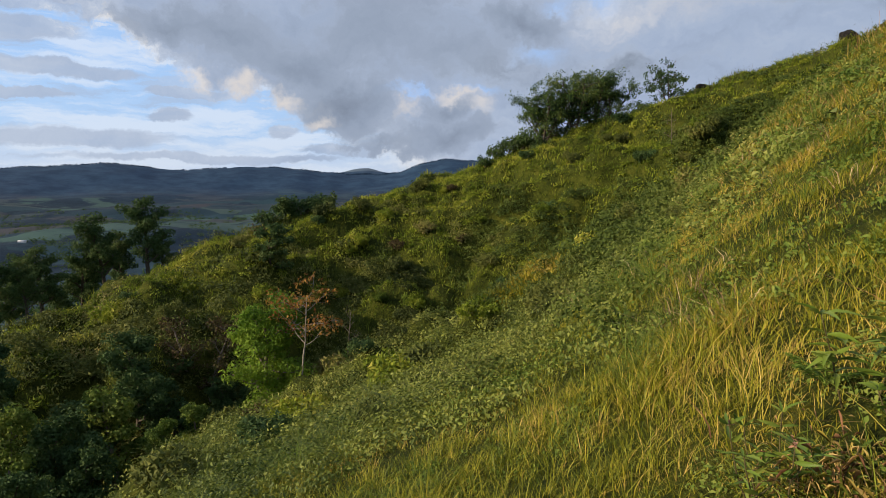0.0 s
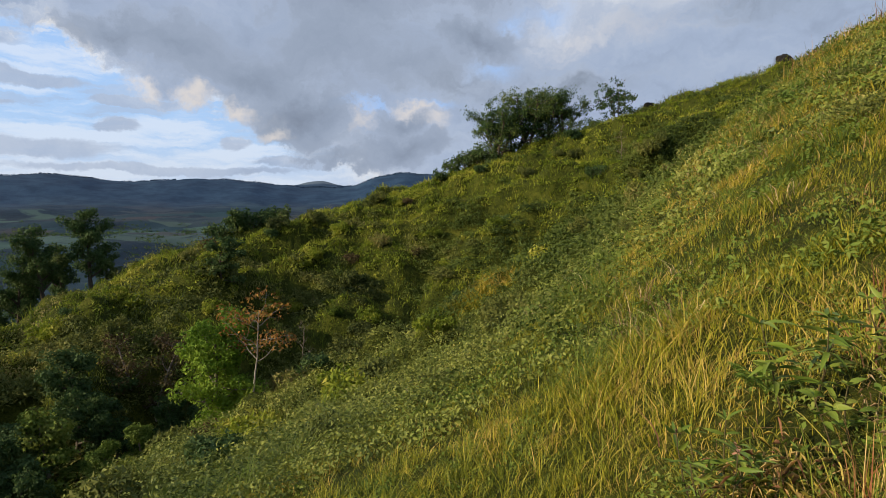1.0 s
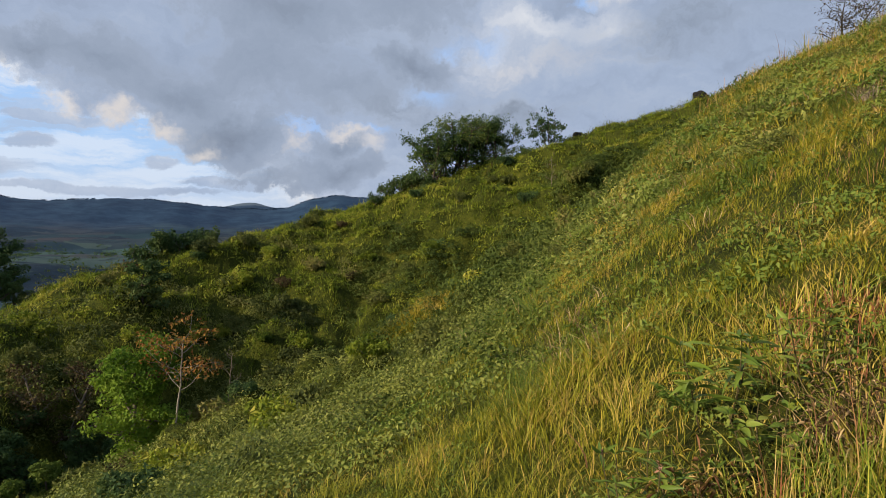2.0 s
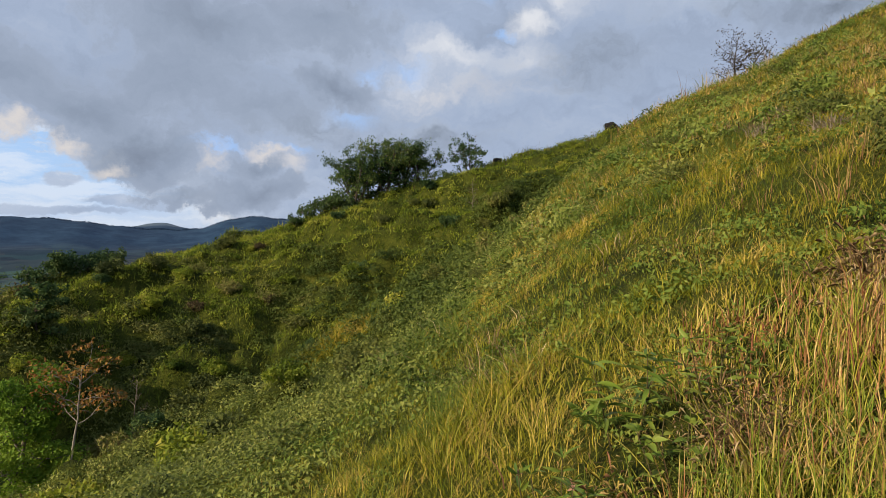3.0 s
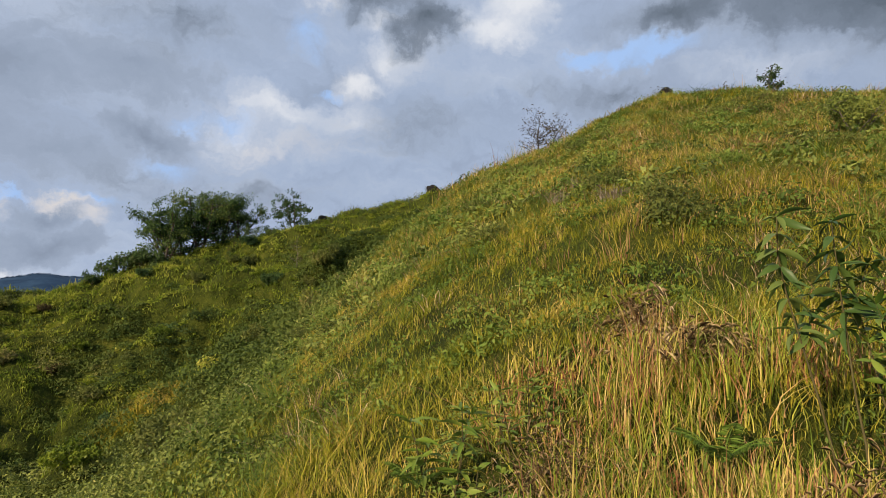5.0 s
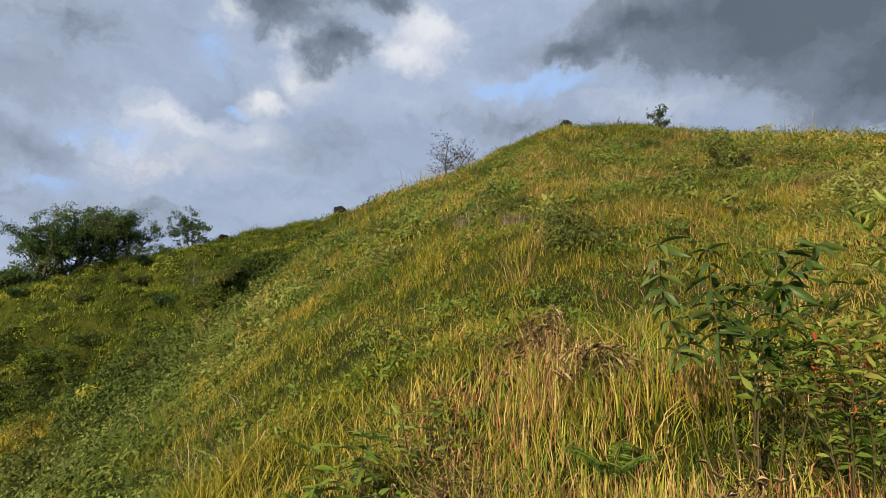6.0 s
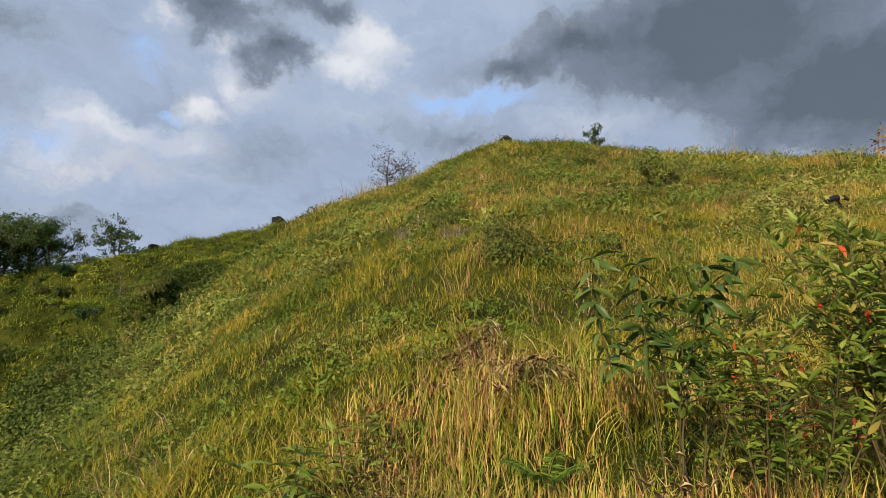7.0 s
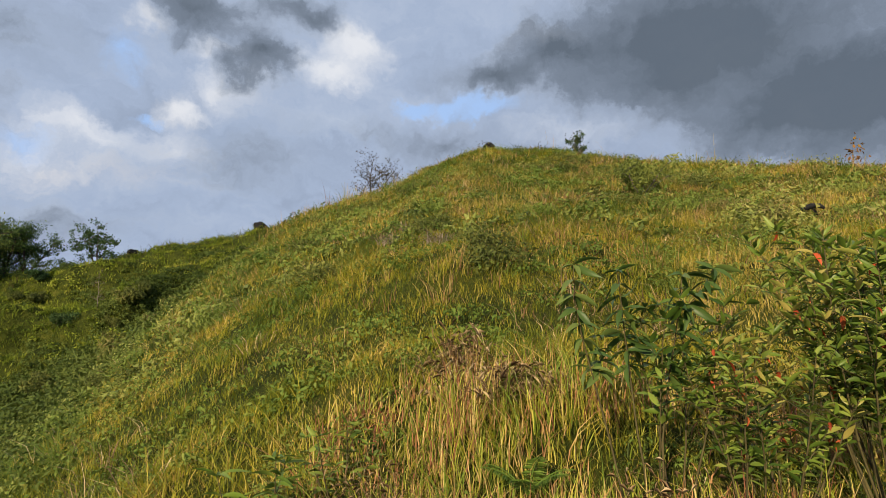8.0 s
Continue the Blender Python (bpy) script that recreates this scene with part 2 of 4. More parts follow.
LAND = land()
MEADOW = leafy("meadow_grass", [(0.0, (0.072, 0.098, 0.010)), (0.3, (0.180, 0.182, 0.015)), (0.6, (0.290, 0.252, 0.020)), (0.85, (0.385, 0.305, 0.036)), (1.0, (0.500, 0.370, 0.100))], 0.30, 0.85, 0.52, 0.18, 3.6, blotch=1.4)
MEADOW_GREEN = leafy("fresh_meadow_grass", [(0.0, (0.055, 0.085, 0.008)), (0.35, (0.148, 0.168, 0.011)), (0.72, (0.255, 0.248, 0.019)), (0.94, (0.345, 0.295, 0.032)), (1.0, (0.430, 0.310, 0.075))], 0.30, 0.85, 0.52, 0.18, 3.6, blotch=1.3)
STRAW = leafy("dry_grass", [(0.0, (0.105, 0.137, 0.018)), (0.22, (0.220, 0.221, 0.032)), (0.45, (0.410, 0.318, 0.062)), (0.7, (0.560, 0.415, 0.160)), (0.88, (0.460, 0.270, 0.120)), (1.0, (0.240, 0.118, 0.063))], 0.7, 1.2, 0.75, 0.3, 2.5, blotch=1.0)
REED = leafy("reed_grass", [(0.0, (0.130, 0.190, 0.020)), (0.30, (0.310, 0.335, 0.036)), (0.46, (0.460, 0.390, 0.075)), (0.62, (0.580, 0.430, 0.170)), (0.78, (0.450, 0.240, 0.100)), (1.0, (0.250, 0.100, 0.050))], 0.9, 1.15, 0.55, 0.22, 3.0, blotch=1.0)
SLOPE_GRASS = leafy("slope_grass", [(0.0, (0.046, 0.080, 0.008)), (0.4, (0.138, 0.184, 0.014)), (0.75, (0.240, 0.275, 0.026)), (1.0, (0.330, 0.310, 0.055))], 0.18, 0.5, 0.75, 0.30, 0.8, blotch=1.3)
SCRUB = leafy("scrub_leaf", [(0.0, (0.046, 0.074, 0.020)), (0.4, (0.135, 0.168, 0.032)), (0.75, (0.230, 0.258, 0.052)), (1.0, (0.330, 0.315, 0.090))], 0.14, 0.5, 0.55, 0.25)
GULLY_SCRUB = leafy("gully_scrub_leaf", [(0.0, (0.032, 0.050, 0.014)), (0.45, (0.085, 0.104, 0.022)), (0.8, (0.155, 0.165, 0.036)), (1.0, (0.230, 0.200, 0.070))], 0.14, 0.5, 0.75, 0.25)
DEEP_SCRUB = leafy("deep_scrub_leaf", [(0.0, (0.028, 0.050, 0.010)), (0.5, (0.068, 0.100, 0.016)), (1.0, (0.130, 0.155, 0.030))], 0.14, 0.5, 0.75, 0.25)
SHRUB_LEAF = leafy("shrub_leaf", [(0.0, (0.053, 0.097, 0.015)), (0.5, (0.119, 0.175, 0.027)), (1.0, (0.211, 0.242, 0.050))], 0.3, 0.5, 0.75, 0.25)
DARK_LEAF = leafy("dark_leaf", [(0.0, (0.022, 0.052, 0.018)), (0.5, (0.051, 0.094, 0.027)), (1.0, (0.101, 0.137, 0.042))], 0.3, 0.5, 0.75, 0.25)
BRIGHT_LEAF = leafy("bright_leaf", [(0.0, (0.062, 0.128, 0.012)), (0.5, (0.124, 0.220, 0.020)), (1.0, (0.207, 0.294, 0.031))], 0.3, 0.5, 0.75, 0.35)
RUSTY_LEAF = leafy("rusty_leaf", [(0.0, (0.14, 0.065, 0.020)), (0.5, (0.26, 0.115, 0.030)), (1.0, (0.33, 0.20, 0.045))], 0.3, 0.9, 0.75, 0.3)
BROWN_LEAF = leafy("brown_leaf", [(0.0, (0.040, 0.030, 0.014)), (0.5, (0.085, 0.060, 0.026)), (1.0, (0.10, 0.095, 0.030))], 0.3, 0.9, 0.75, 0.2)
RED_LEAF = leafy("red_leaf", [(0.0, (0.230, 0.042, 0.015)), (0.5, (0.483, 0.083, 0.028)), (1.0, (0.460, 0.195, 0.083))], 0.5, 0.9, 0.4, 0.3, single=True)
GLOSSY_LEAF = leafy("glossy_leaf", [(0.0, (0.045, 0.085, 0.013)), (0.45, (0.115, 0.175, 0.024)), (0.8, (0.215, 0.270, 0.048)), (1.0, (0.320, 0.270, 0.070))], 1.5, 0.9, 0.38, 0.25, single=True)
HERB_LEAF = leafy("herb_leaf", [(0.0, (0.070, 0.120, 0.018)), (0.5, (0.130, 0.195, 0.028)), (1.0, (0.23, 0.27, 0.050))], 1.5, 0.8, 0.45, 0.25, single=True)
DEEP_LEAF = leafy("deep_green_leaf", [(0.0, (0.035, 0.072, 0.016)), (0.5, (0.068, 0.115, 0.026)), (1.0, (0.125, 0.165, 0.040))], 1.5, 0.8, 0.4, 0.2, single=True)
DEAD_LEAF = leafy("dead_frond", [(0.0, (0.105, 0.062, 0.032)), (0.4, (0.255, 0.165, 0.085)), (0.75, (0.440, 0.320, 0.175)), (1.0, (0.580, 0.450, 0.270))], 1.5, 1.1, 0.75, 0.15)
PALE_TUFT = leafy("pale_tuft", [(0.0, (0.16, 0.12, 0.095)), (0.5, (0.30, 0.235, 0.19)), (1.0, (0.42, 0.35, 0.29))], 1.5, 0.9, 0.7, 0.2)
FERN_LEAF = leafy("fern_leaf", [(0.0, (0.075, 0.130, 0.018)), (0.5, (0.120, 0.195, 0.026)), (1.0, (0.18, 0.25, 0.040))], 1.0, 0.8, 0.6, 0.3)
PINK_PETAL = leafy("pink_petal", [(0.0, (0.34, 0.17, 0.11)), (1.0, (0.48, 0.28, 0.20))], 1.0, 0.9, 0.5, 0.3)
# distance haze is mixed into this leaf colour as blue
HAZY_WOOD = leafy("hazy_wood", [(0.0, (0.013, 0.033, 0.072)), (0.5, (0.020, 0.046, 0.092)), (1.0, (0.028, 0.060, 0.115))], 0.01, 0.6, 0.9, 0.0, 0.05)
BARK_DARK = bark("dark_bark", (0.030, 0.024, 0.018), (0.085, 0.070, 0.052))
BARK_PALE = bark("pale_bark", (0.12, 0.105, 0.085), (0.27, 0.245, 0.21), 9.0)
BARK_GREY = bark("grey_bark", (0.075, 0.062, 0.050), (0.20, 0.17, 0.14))
STEM = bark("green_stem", (0.040, 0.030, 0.012), (0.10, 0.085, 0.03), 30.0)
ROCK = stony("dark_rock", (0.004, 0.004, 0.005), (0.014, 0.013, 0.013))
CHAR = bark("charred_wood", (0.004, 0.004, 0.004), (0.016, 0.016, 0.018), 20.0)
WHITE_WALL, _n = material("pale_plaster")
finish(_n, _n.ramp(_n.noise(None, 0.8, 4.0), [(0.3, (0.60, 0.60, 0.58)), (0.7, (0.75, 0.75, 0.73))]), 0.8)
ROOF_TIN, _n = material("tin_roof")
finish(_n, _n.ramp(_n.noise(None, 1.5, 4.0), [(0.3, (0.42, 0.43, 0.45)), (0.7, (0.62, 0.62, 0.63))]), 0.5)

# ---- the lie of the land ----
# Lines that shape it, each (heading, distance, height angle seen from the eye): the brow of the near slope with the summit,
# the shoulder beyond its dip, and the crest of the ridge behind the gully.
BROW = [(-180, 30, -6), (-120, 14, -26), (-90, 10, -34), (-60, 9, -35), (-37, 9, -32), (-31, 9.5, -30), (-20, 10.5, -26.5), (-8, 12, -22.5),
        (0, 13.5, -19.6), (7.4, 15, -16.3), (16, 19, -9.3), (20.8, 23, -4.2), (24.5, 27, 0.5), (29.5, 31, 5.8), (35, 35, 10.2), (37, 36, 11.7),
        (39.5, 37, 12.6), (45.6, 38, 14.6), (48.8, 38, 16.4), (54.5, 38, 18.1), (60, 36, 18.0), (66, 33, 17.0), (72.4, 29, 15.9), (78.4, 26, 15.0),
        (83.4, 24, 14.3), (87.5, 22, 13.5), (110, 20, 12), (150, 22, 4), (180, 30, -6)]
SHOULDER = [(-180, 50, -8), (-90, 16, -31.5), (-60, 15, -31.5), (-37, 16, -29.5), (-31, 18, -27.3), (-25.5, 20, -24.8), (-19.6, 22, -22.0), (-13.9, 24, -19.5),
            (-7.5, 26, -17.1), (0, 28, -14.1), (4.15, 30, -11.7), (8.6, 31, -9.2), (11.6, 32, -7.1), (16.6, 34, -3.6), (22, 35, 0.0), (27, 38, 3.2),
            (31, 41, 6.0), (37, 44, 10.0), (45, 46, 13), (55, 48, 15), (90, 36, 9), (140, 40, 2), (180, 50, -8)]
CREST = [(-180, 120, -8), (-90, 36, -32), (-60, 40, -24), (-45, 42, -17), (-37, 45, -12.9), (-32, 47, -10.7), (-27.4, 49, -8.9), (-23.3, 51, -6.9),
         (-16, 55, -4.2), (-9.8, 58, -2.7), (-4.5, 60, -1.2), (4.1, 62, 1.4), (11.4, 62, 4.0), (19.3, 62, 6.5), (25.3, 62, 8.3),
         (33, 62, 10.3), (37, 62, 11.2), (45, 64, 12.5), (55, 64, 13.5), (90, 55, 8), (140, 80, 0), (180, 120, -8)]
SPUR = [(-180, -30), (-60, -26), (-45, -20), (-37.5, -16.6), (-29, -12.3), (-20, -8.4), (-14, -6.5), (180, -6.5)]
FALL = [(-180, -0.1), (-120, -0.35), (-90, -0.42), (-60, -0.40), (-37, -0.34), (-31, -0.31), (-16, -0.22), (0, -0.10), (8, -0.04), (16, 0.03), (24, 0.10),
        (31, 0.18), (37, 0.24), (45, 0.30), (55, 0.34), (65, 0.335), (78, 0.31), (90, 0.29), (110, 0.25), (150, 0.10), (180, -0.1)]


def smooth(q, xs, ys):
    """Smooth line through the knots, with no overshoot."""
    xs, ys, q = np.asarray(xs, float), np.asarray(ys, float), np.asarray(q, float)
    h = np.diff(xs)
    d = np.diff(ys) / h
    m = np.zeros_like(ys)
    same = d[1:] * d[:-1] > 0
    m[1:-1][same] = 2 * d[1:][same] * d[:-1][same] / (d[1:] + d[:-1])[same]
    m[0], m[-1] = d[0], d[-1]
    i = np.clip(np.searchsorted(xs, q) - 1, 0, len(h) - 1)
    t = np.clip((q - xs[i]) / h[i], 0, 1)
    return ((1 + 2 * t) * (1 - t) ** 2 * ys[i] + t * (1 - t) ** 2 * h[i] * m[i] + t * t * (3 - 2 * t) * ys[i + 1] + t * t * (t - 1) * h[i] * m[i + 1])


def waves(x, y, length, seed, count=14):
    """Rolling unevenness of about that wavelength, within -1 and 1 or so."""
    rng = np.random.default_rng(seed)
    total = np.zeros(np.shape(x))
    for _ in range(count):
        k, a, p = 2 * np.pi / (length * rng.uniform(0.55, 1.7)), rng.uniform(0, 2 * np.pi), rng.uniform(0, 2 * np.pi)
        total = total + np.sin(k * (np.cos(a) * x + np.sin(a) * y) + p)
    return total / math.sqrt(count) * 0.8


AZ = np.unique(np.round(np.concatenate([np.arange(-180, -44, 4.0), np.arange(-44, 96, 0.5), np.arange(96, 181, 4.0), [180.0]]), 3))
RING = np.concatenate([[0.0], np.geomspace(0.5, 4900, 400)])


def line(rows, a):
    t = np.array(rows, float)
    return smooth(a, t[:, 0], t[:, 1]), smooth(a, t[:, 0], t[:, 2])


brow_r, brow_e = line(BROW, AZ)
shoulder_r, shoulder_e = line(SHOULDER, AZ)
crest_r, crest_e = line(CREST, AZ)
fall = smooth(AZ, [r[0] for r in FALL], [r[1] for r in FALL])
spur_e = smooth(AZ, [r[0] for r in SPUR], [r[1] for r in SPUR])
spur_w = np.clip((-AZ - 11) / 9, 0, 1) * np.clip((AZ + 75) / 20, 0, 1)
tan = lambda e: np.tan(np.radians(e))
brow_z, shoulder_z, crest_z = EYE + brow_r * tan(brow_e), EYE + shoulder_r * tan(shoulder_e), EYE + crest_r * tan(crest_e)
HILLS = [(-180, 1.0), (-60, 1.0), (-36.2, 0.91), (-32.6, 1.08), (-28.6, 1.28), (-23.4, 0.80), (-18.8, 1.10), (-14.9, 1.02), (-11.8, 0.72), (-7.7, 0.46), (-4.5, 0.59),
         (-2.9, 1.20), (0.9, 1.90), (3.5, 1.68), (8, 1.5), (180, 1.0)]  # heading, height angle of the wooded hills' top
hill_e = smooth(AZ, [r[0] for r in HILLS], [r[1] for r in HILLS]) + 0.03 * np.sin(AZ * 2.3) + 0.02 * np.sin(AZ * 5.3 + 1)
LEVEL = np.zeros((len(AZ), len(RING)))
for i in range(len(AZ)):
    rn, zn, rs, zs, rc, zc = brow_r[i], brow_z[i], shoulder_r[i], shoulder_z[i], crest_r[i], crest_z[i]
    near_z = lambda f: fall[i] * rn * f + (zn - fall[i] * rn) * f * f
    bottom = min(zs - 3.5, 0.35 * zc + 0.65 * zs - 3.0)
    rg = rs + 0.25 * (rc - rs)
    rm = rs + 0.62 * (rc - rs)
    zm = (bottom + 0.58 * (zc - bottom)) * (1 - spur_w[i]) + (EYE + rm * math.tan(radians(spur_e[i]))) * spur_w[i]
    rd = rs + 0.80 * (rc - rs)
    zd = (0.47 * zm + 0.53 * zc) - 0.9 * spur_w[i]
    knots = [(0, 0), (0.2 * rn, near_z(0.2)), (0.5 * rn, near_z(0.5)), (0.8 * rn, near_z(0.8)), (rn, zn), ((rn + rs) / 2, (zn + zs) / 2 - 0.5), (rs, zs),
             (rg, bottom), (rm, zm), (rd, zd), (rc, zc), (rc + 14, zc - 3.5), (rc + 60, zc - 24), (330, -78), (700, -92), (1500, -92), (2300, -80),
             (2700, -60), (3500, EYE + 3500 * math.tan(radians(hill_e[i]))), (4900, EYE + 4900 * math.tan(radians(0.2 + 0.85 * math.exp(-((AZ[i] + 7.4) / 2.6) ** 2))))]
    LEVEL[i] = smooth(RING, [k[0] for k in knots], [k[1] for k in knots])
GX, GY = np.outer(np.sin(np.radians(AZ)), RING), np.outer(np.cos(np.radians(AZ)), RING)
reach = np.hypot(GX, GY)
past = np.clip((reach - brow_r[:, None]) / 12, 0, 1) * np.where(AZ > 12, np.clip(1 - (AZ - 12) / 16, 0.35, 1), 1)[:, None]
bumps = (0.07 + 0.58 * past) * waves(GX, GY, 5.5, 3) * np.clip(reach / 6, 0, 1) + (0.06 + 0.30 * past) * waves(GX, GY, 2.2, 4) * np.clip(reach / 4, 0, 1)
slope_part = (reach - shoulder_r[:, None]) / (crest_r - shoulder_r)[:, None]
ledges = np.sin(2 * np.pi * 5.0 * slope_part + 2.2 * waves(GX, GY, 15.0, 8)) * np.clip(slope_part * 4 - 0.6, 0, 1) * np.clip((1.0 - slope_part) * 6, 0, 1)
bumps += 0.80 * ledges
bumps *= np.clip((140 - reach) / 60, 0, 1)
bumps += np.clip((reach - 250) / 300, 0, 1) * np.clip((3300 - reach) / 600, 0, 1) * (9 * waves(GX, GY, 420, 5) + 3 * waves(GX, GY, 120, 6))
bumps += np.clip((reach - 2600) / 400, 0, 1) * 4 * waves(GX, GY, 260, 7)
LEVEL += bumps


def ground(x, y):
    """Height of the land there."""
    x, y = np.asarray(x, float), np.asarray(y, float)
    a, r = np.degrees(np.arctan2(x, y)), np.hypot(x, y)
    i = np.clip(np.searchsorted(AZ, a) - 1, 0, len(AZ) - 2)
    j = np.clip(np.searchsorted(RING, r) - 1, 0, len(RING) - 2)
    u, v = (a - AZ[i]) / (AZ[i + 1] - AZ[i]), (r - RING[j]) / (RING[j + 1] - RING[j])
    return (LEVEL[i, j] * (1 - u) * (1 - v) + LEVEL[i + 1, j] * u * (1 - v) + LEVEL[i, j + 1] * (1 - u) * v + LEVEL[i + 1, j + 1] * u * v)


def ledge(x, y):
    """How high on a ledge of the ridge the place lies (-1 to 1), and how far up the ridge's face (0 to 1)."""
    a, r = np.degrees(np.arctan2(x, y)), np.hypot(x, y)
    part_up = (r - np.interp(a, AZ, shoulder_r)) / np.interp(a, AZ, crest_r - shoulder_r)
    return np.sin(2 * np.pi * 5.0 * part_up + 2.2 * waves(x, y, 15.0, 8)), part_up


def plan(az, r):
    """Ground point at a heading and distance."""
    x, y = r * math.sin(radians(az)), r * math.cos(radians(az))
    return Vector((x, y, float(ground(x, y))))


# ---- building meshes ----
def mesh(name, verts, tris, mat, soft=False):
    me = bpy.data.meshes.new(name)
    verts, tris = np.asarray(verts, np.float32), np.asarray(tris, np.int32)
    me.vertices.add(len(verts))
    me.vertices.foreach_set("co", verts.ravel())
    me.loops.add(tris.size)
    me.loops.foreach_set("vertex_index", tris.ravel())
    me.polygons.add(len(tris))
    me.polygons.foreach_set("loop_start", np.arange(0, tris.size, tris.shape[1], dtype=np.int32))
    if soft:
        me.polygons.foreach_set("use_smooth", np.ones(len(tris), bool))
    me.update(calc_edges=True)
    me.materials.append(mat)
    return me


class Soup:
    """Gathers triangles."""

    def __init__(self):
        self.v, self.f, self.n = [], [], 0

    def add(self, v, f):
        v = np.asarray(v, float).reshape(-1, 3)
        self.v.append(v)
        self.f.append(np.asarray(f, int).reshape(-1, 3) + self.n)
        self.n += len(v)

    def mesh(self, name, mat, soft=False):
        return mesh(name, np.vstack(self.v), np.vstack(self.f), mat, soft=soft)


def part(name, soup, mat, parent, label="", soft=False):
    ob = new(name, soup.mesh(name, mat, soft))
    ob.parent = parent
    if label:
        tagged(ob, label)
    return ob


def blades(soup, rng, base, height, width, lean, steps=2, face=None):
    """Blades of grass that taper and bend over."""
    n = len(base)
    turn = rng.uniform(0, 2 * np.pi, n) if face is None else face
    out = np.stack([np.cos(turn), np.sin(turn), np.zeros(n)], 1)
    twist = turn + np.pi / 2 + rng.uniform(-0.9, 0.9, n)
    side = np.stack([np.cos(twist), np.sin(twist), np.zeros(n)], 1)
    rows = []
    for k in range(steps + 1):
        t = k / steps
        mid = base + out * (height * lean * t * t)[:, None]
        mid[:, 2] += height * (t - 0.35 * np.minimum(lean, 1.2) * t * t)
        w = width * (1 - t) ** 0.6 * 0.5 * (0.7 + 0.3 * min(1, 3 * t + 0.4))
        rows.append(mid + side * w[:, None])
        if k < steps:
            rows.append(mid - side * w[:, None])
    per = 2 * steps + 1
    v = np.stack(rows, 1).reshape(-1, 3)
    tri = []
    for k in range(steps):
        a = 2 * k
        if k < steps - 1:
            tri += [(a, a + 1, a + 3), (a, a + 3, a + 2)]
        else:
            tri += [(a, a + 1, a + 2)]
    f = (np.array(tri)[None] + (np.arange(n) * per)[:, None, None]).reshape(-1, 3)
    soup.add(v, f)


def leaves(soup, rng, base, toward, length, width, fold=0.25, droop=0.15, normal=None, plain=False):
    """Pointed leaves from base along toward, folded and drooping; plain ones are single facets."""
    n = len(base)
    toward = toward / np.maximum(np.linalg.norm(toward, axis=1, keepdims=True), 1e-6)
    side = np.cross(toward, (np.array([0, 0, 1.0]) if normal is None else normal) + rng.normal(0, 0.45, (n, 3)))
    side /= np.maximum(np.linalg.norm(side, axis=1, keepdims=True), 1e-6)
    up_ = np.cross(side, toward)
    L, W = np.broadcast_to(length, n)[:, None], np.broadcast_to(width, n)[:, None]
    down = np.array([0, 0, -1.0])
    if plain:
        v = np.stack([base + side * W * 0.5, base - side * W * 0.5 + toward * L * 0.25, base + toward * L], 1).reshape(-1, 3)
        tri, per = [(0, 1, 2)], 3
    else:
        mid = base + toward * L * 0.45
        l, r = mid + side * W * 0.5 + up_ * W * fold, mid - side * W * 0.5 + up_ * W * fold
        tip = base + toward * L + down * L * droop
        v = np.stack([base, r, tip, l], 1).reshape(-1, 3)
        tri, per = [(0, 1, 2), (0, 2, 3)], 4
    f = (np.array(tri)[None] + (np.arange(n) * per)[:, None, None]).reshape(-1, 3)
    soup.add(v, f)


def tube(soup, path, radii, sides=6):
    """A tapering limb along a path."""
    path = [np.asarray(p, float) for p in path]
    rows = []
    for k, p in enumerate(path):
        d = path[min(k + 1, len(path) - 1)] - path[max(k - 1, 0)]
        d = d / max(np.linalg.norm(d), 1e-6)
        a = np.cross(d, [0.31, 0.95, 0.05])
        a /= np.linalg.norm(a)
        b = np.cross(d, a)
        t = np.arange(sides) * 2 * np.pi / sides
        rows.append(p + radii[k] * (np.cos(t)[:, None] * a + np.sin(t)[:, None] * b))
    v, f = np.vstack(rows), []
    for k in range(len(path) - 1):
        for s in range(sides):
            a, b = k * sides + s, k * sides + (s + 1) % sides
            f += [(a, b, b + sides), (a, b + sides, a + sides)]
    for s in range(1, sides - 1):
        f.append(((len(path) - 1) * sides, (len(path) - 1) * sides + s, (len(path) - 1) * sides + s + 1))
    soup.add(v, f)


def bough(rng, start, toward, length, steps=5, wander=0.25, rise=0.0):
    """A crooked path for a limb."""
    d = np.asarray(toward, float)
    d = d / np.linalg.norm(d)
    p, out = np.asarray(start, float), [np.asarray(start, float)]
    for _ in range(steps):
        d = d + rng.normal(0, wander, 3) + np.array([0, 0, rise])
        d /= np.linalg.norm(d)
        p = p + d * length / steps
        out.append(p)
    return out


# ---- ground ----
rows_n, cols_n = len(RING), len(AZ)
gv = np.stack([GX, GY, LEVEL], 2).reshape(-1, 3)
ii, jj = np.meshgrid(np.arange(cols_n - 1), np.arange(rows_n - 1), indexing="ij")
q = np.stack([ii * rows_n + jj, ii * rows_n + jj + 1, (ii + 1) * rows_n + jj + 1, (ii + 1) * rows_n + jj], 2).reshape(-1, 4)
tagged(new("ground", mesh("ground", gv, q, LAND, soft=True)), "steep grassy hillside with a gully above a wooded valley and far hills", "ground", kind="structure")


def scatter(rng, count, r0, r1, a0, a1, power=0.0):
    """Points over a sector of the slope, even over its area (power 0) or denser close by."""
    u = rng.uniform(0, 1, count)
    k = 2.0 - power
    r = (r0 ** k + u * (r1 ** k - r0 ** k)) ** (1 / k)
    a = rng.uniform(a0, a1, count)
    x, y = r * np.sin(np.radians(a)), r * np.cos(np.radians(a))
    return x, y, r, a


def brow_of(a):
    return np.interp(a, AZ, brow_r)


def crest_of(a):
    return np.interp(a, AZ, crest_r)


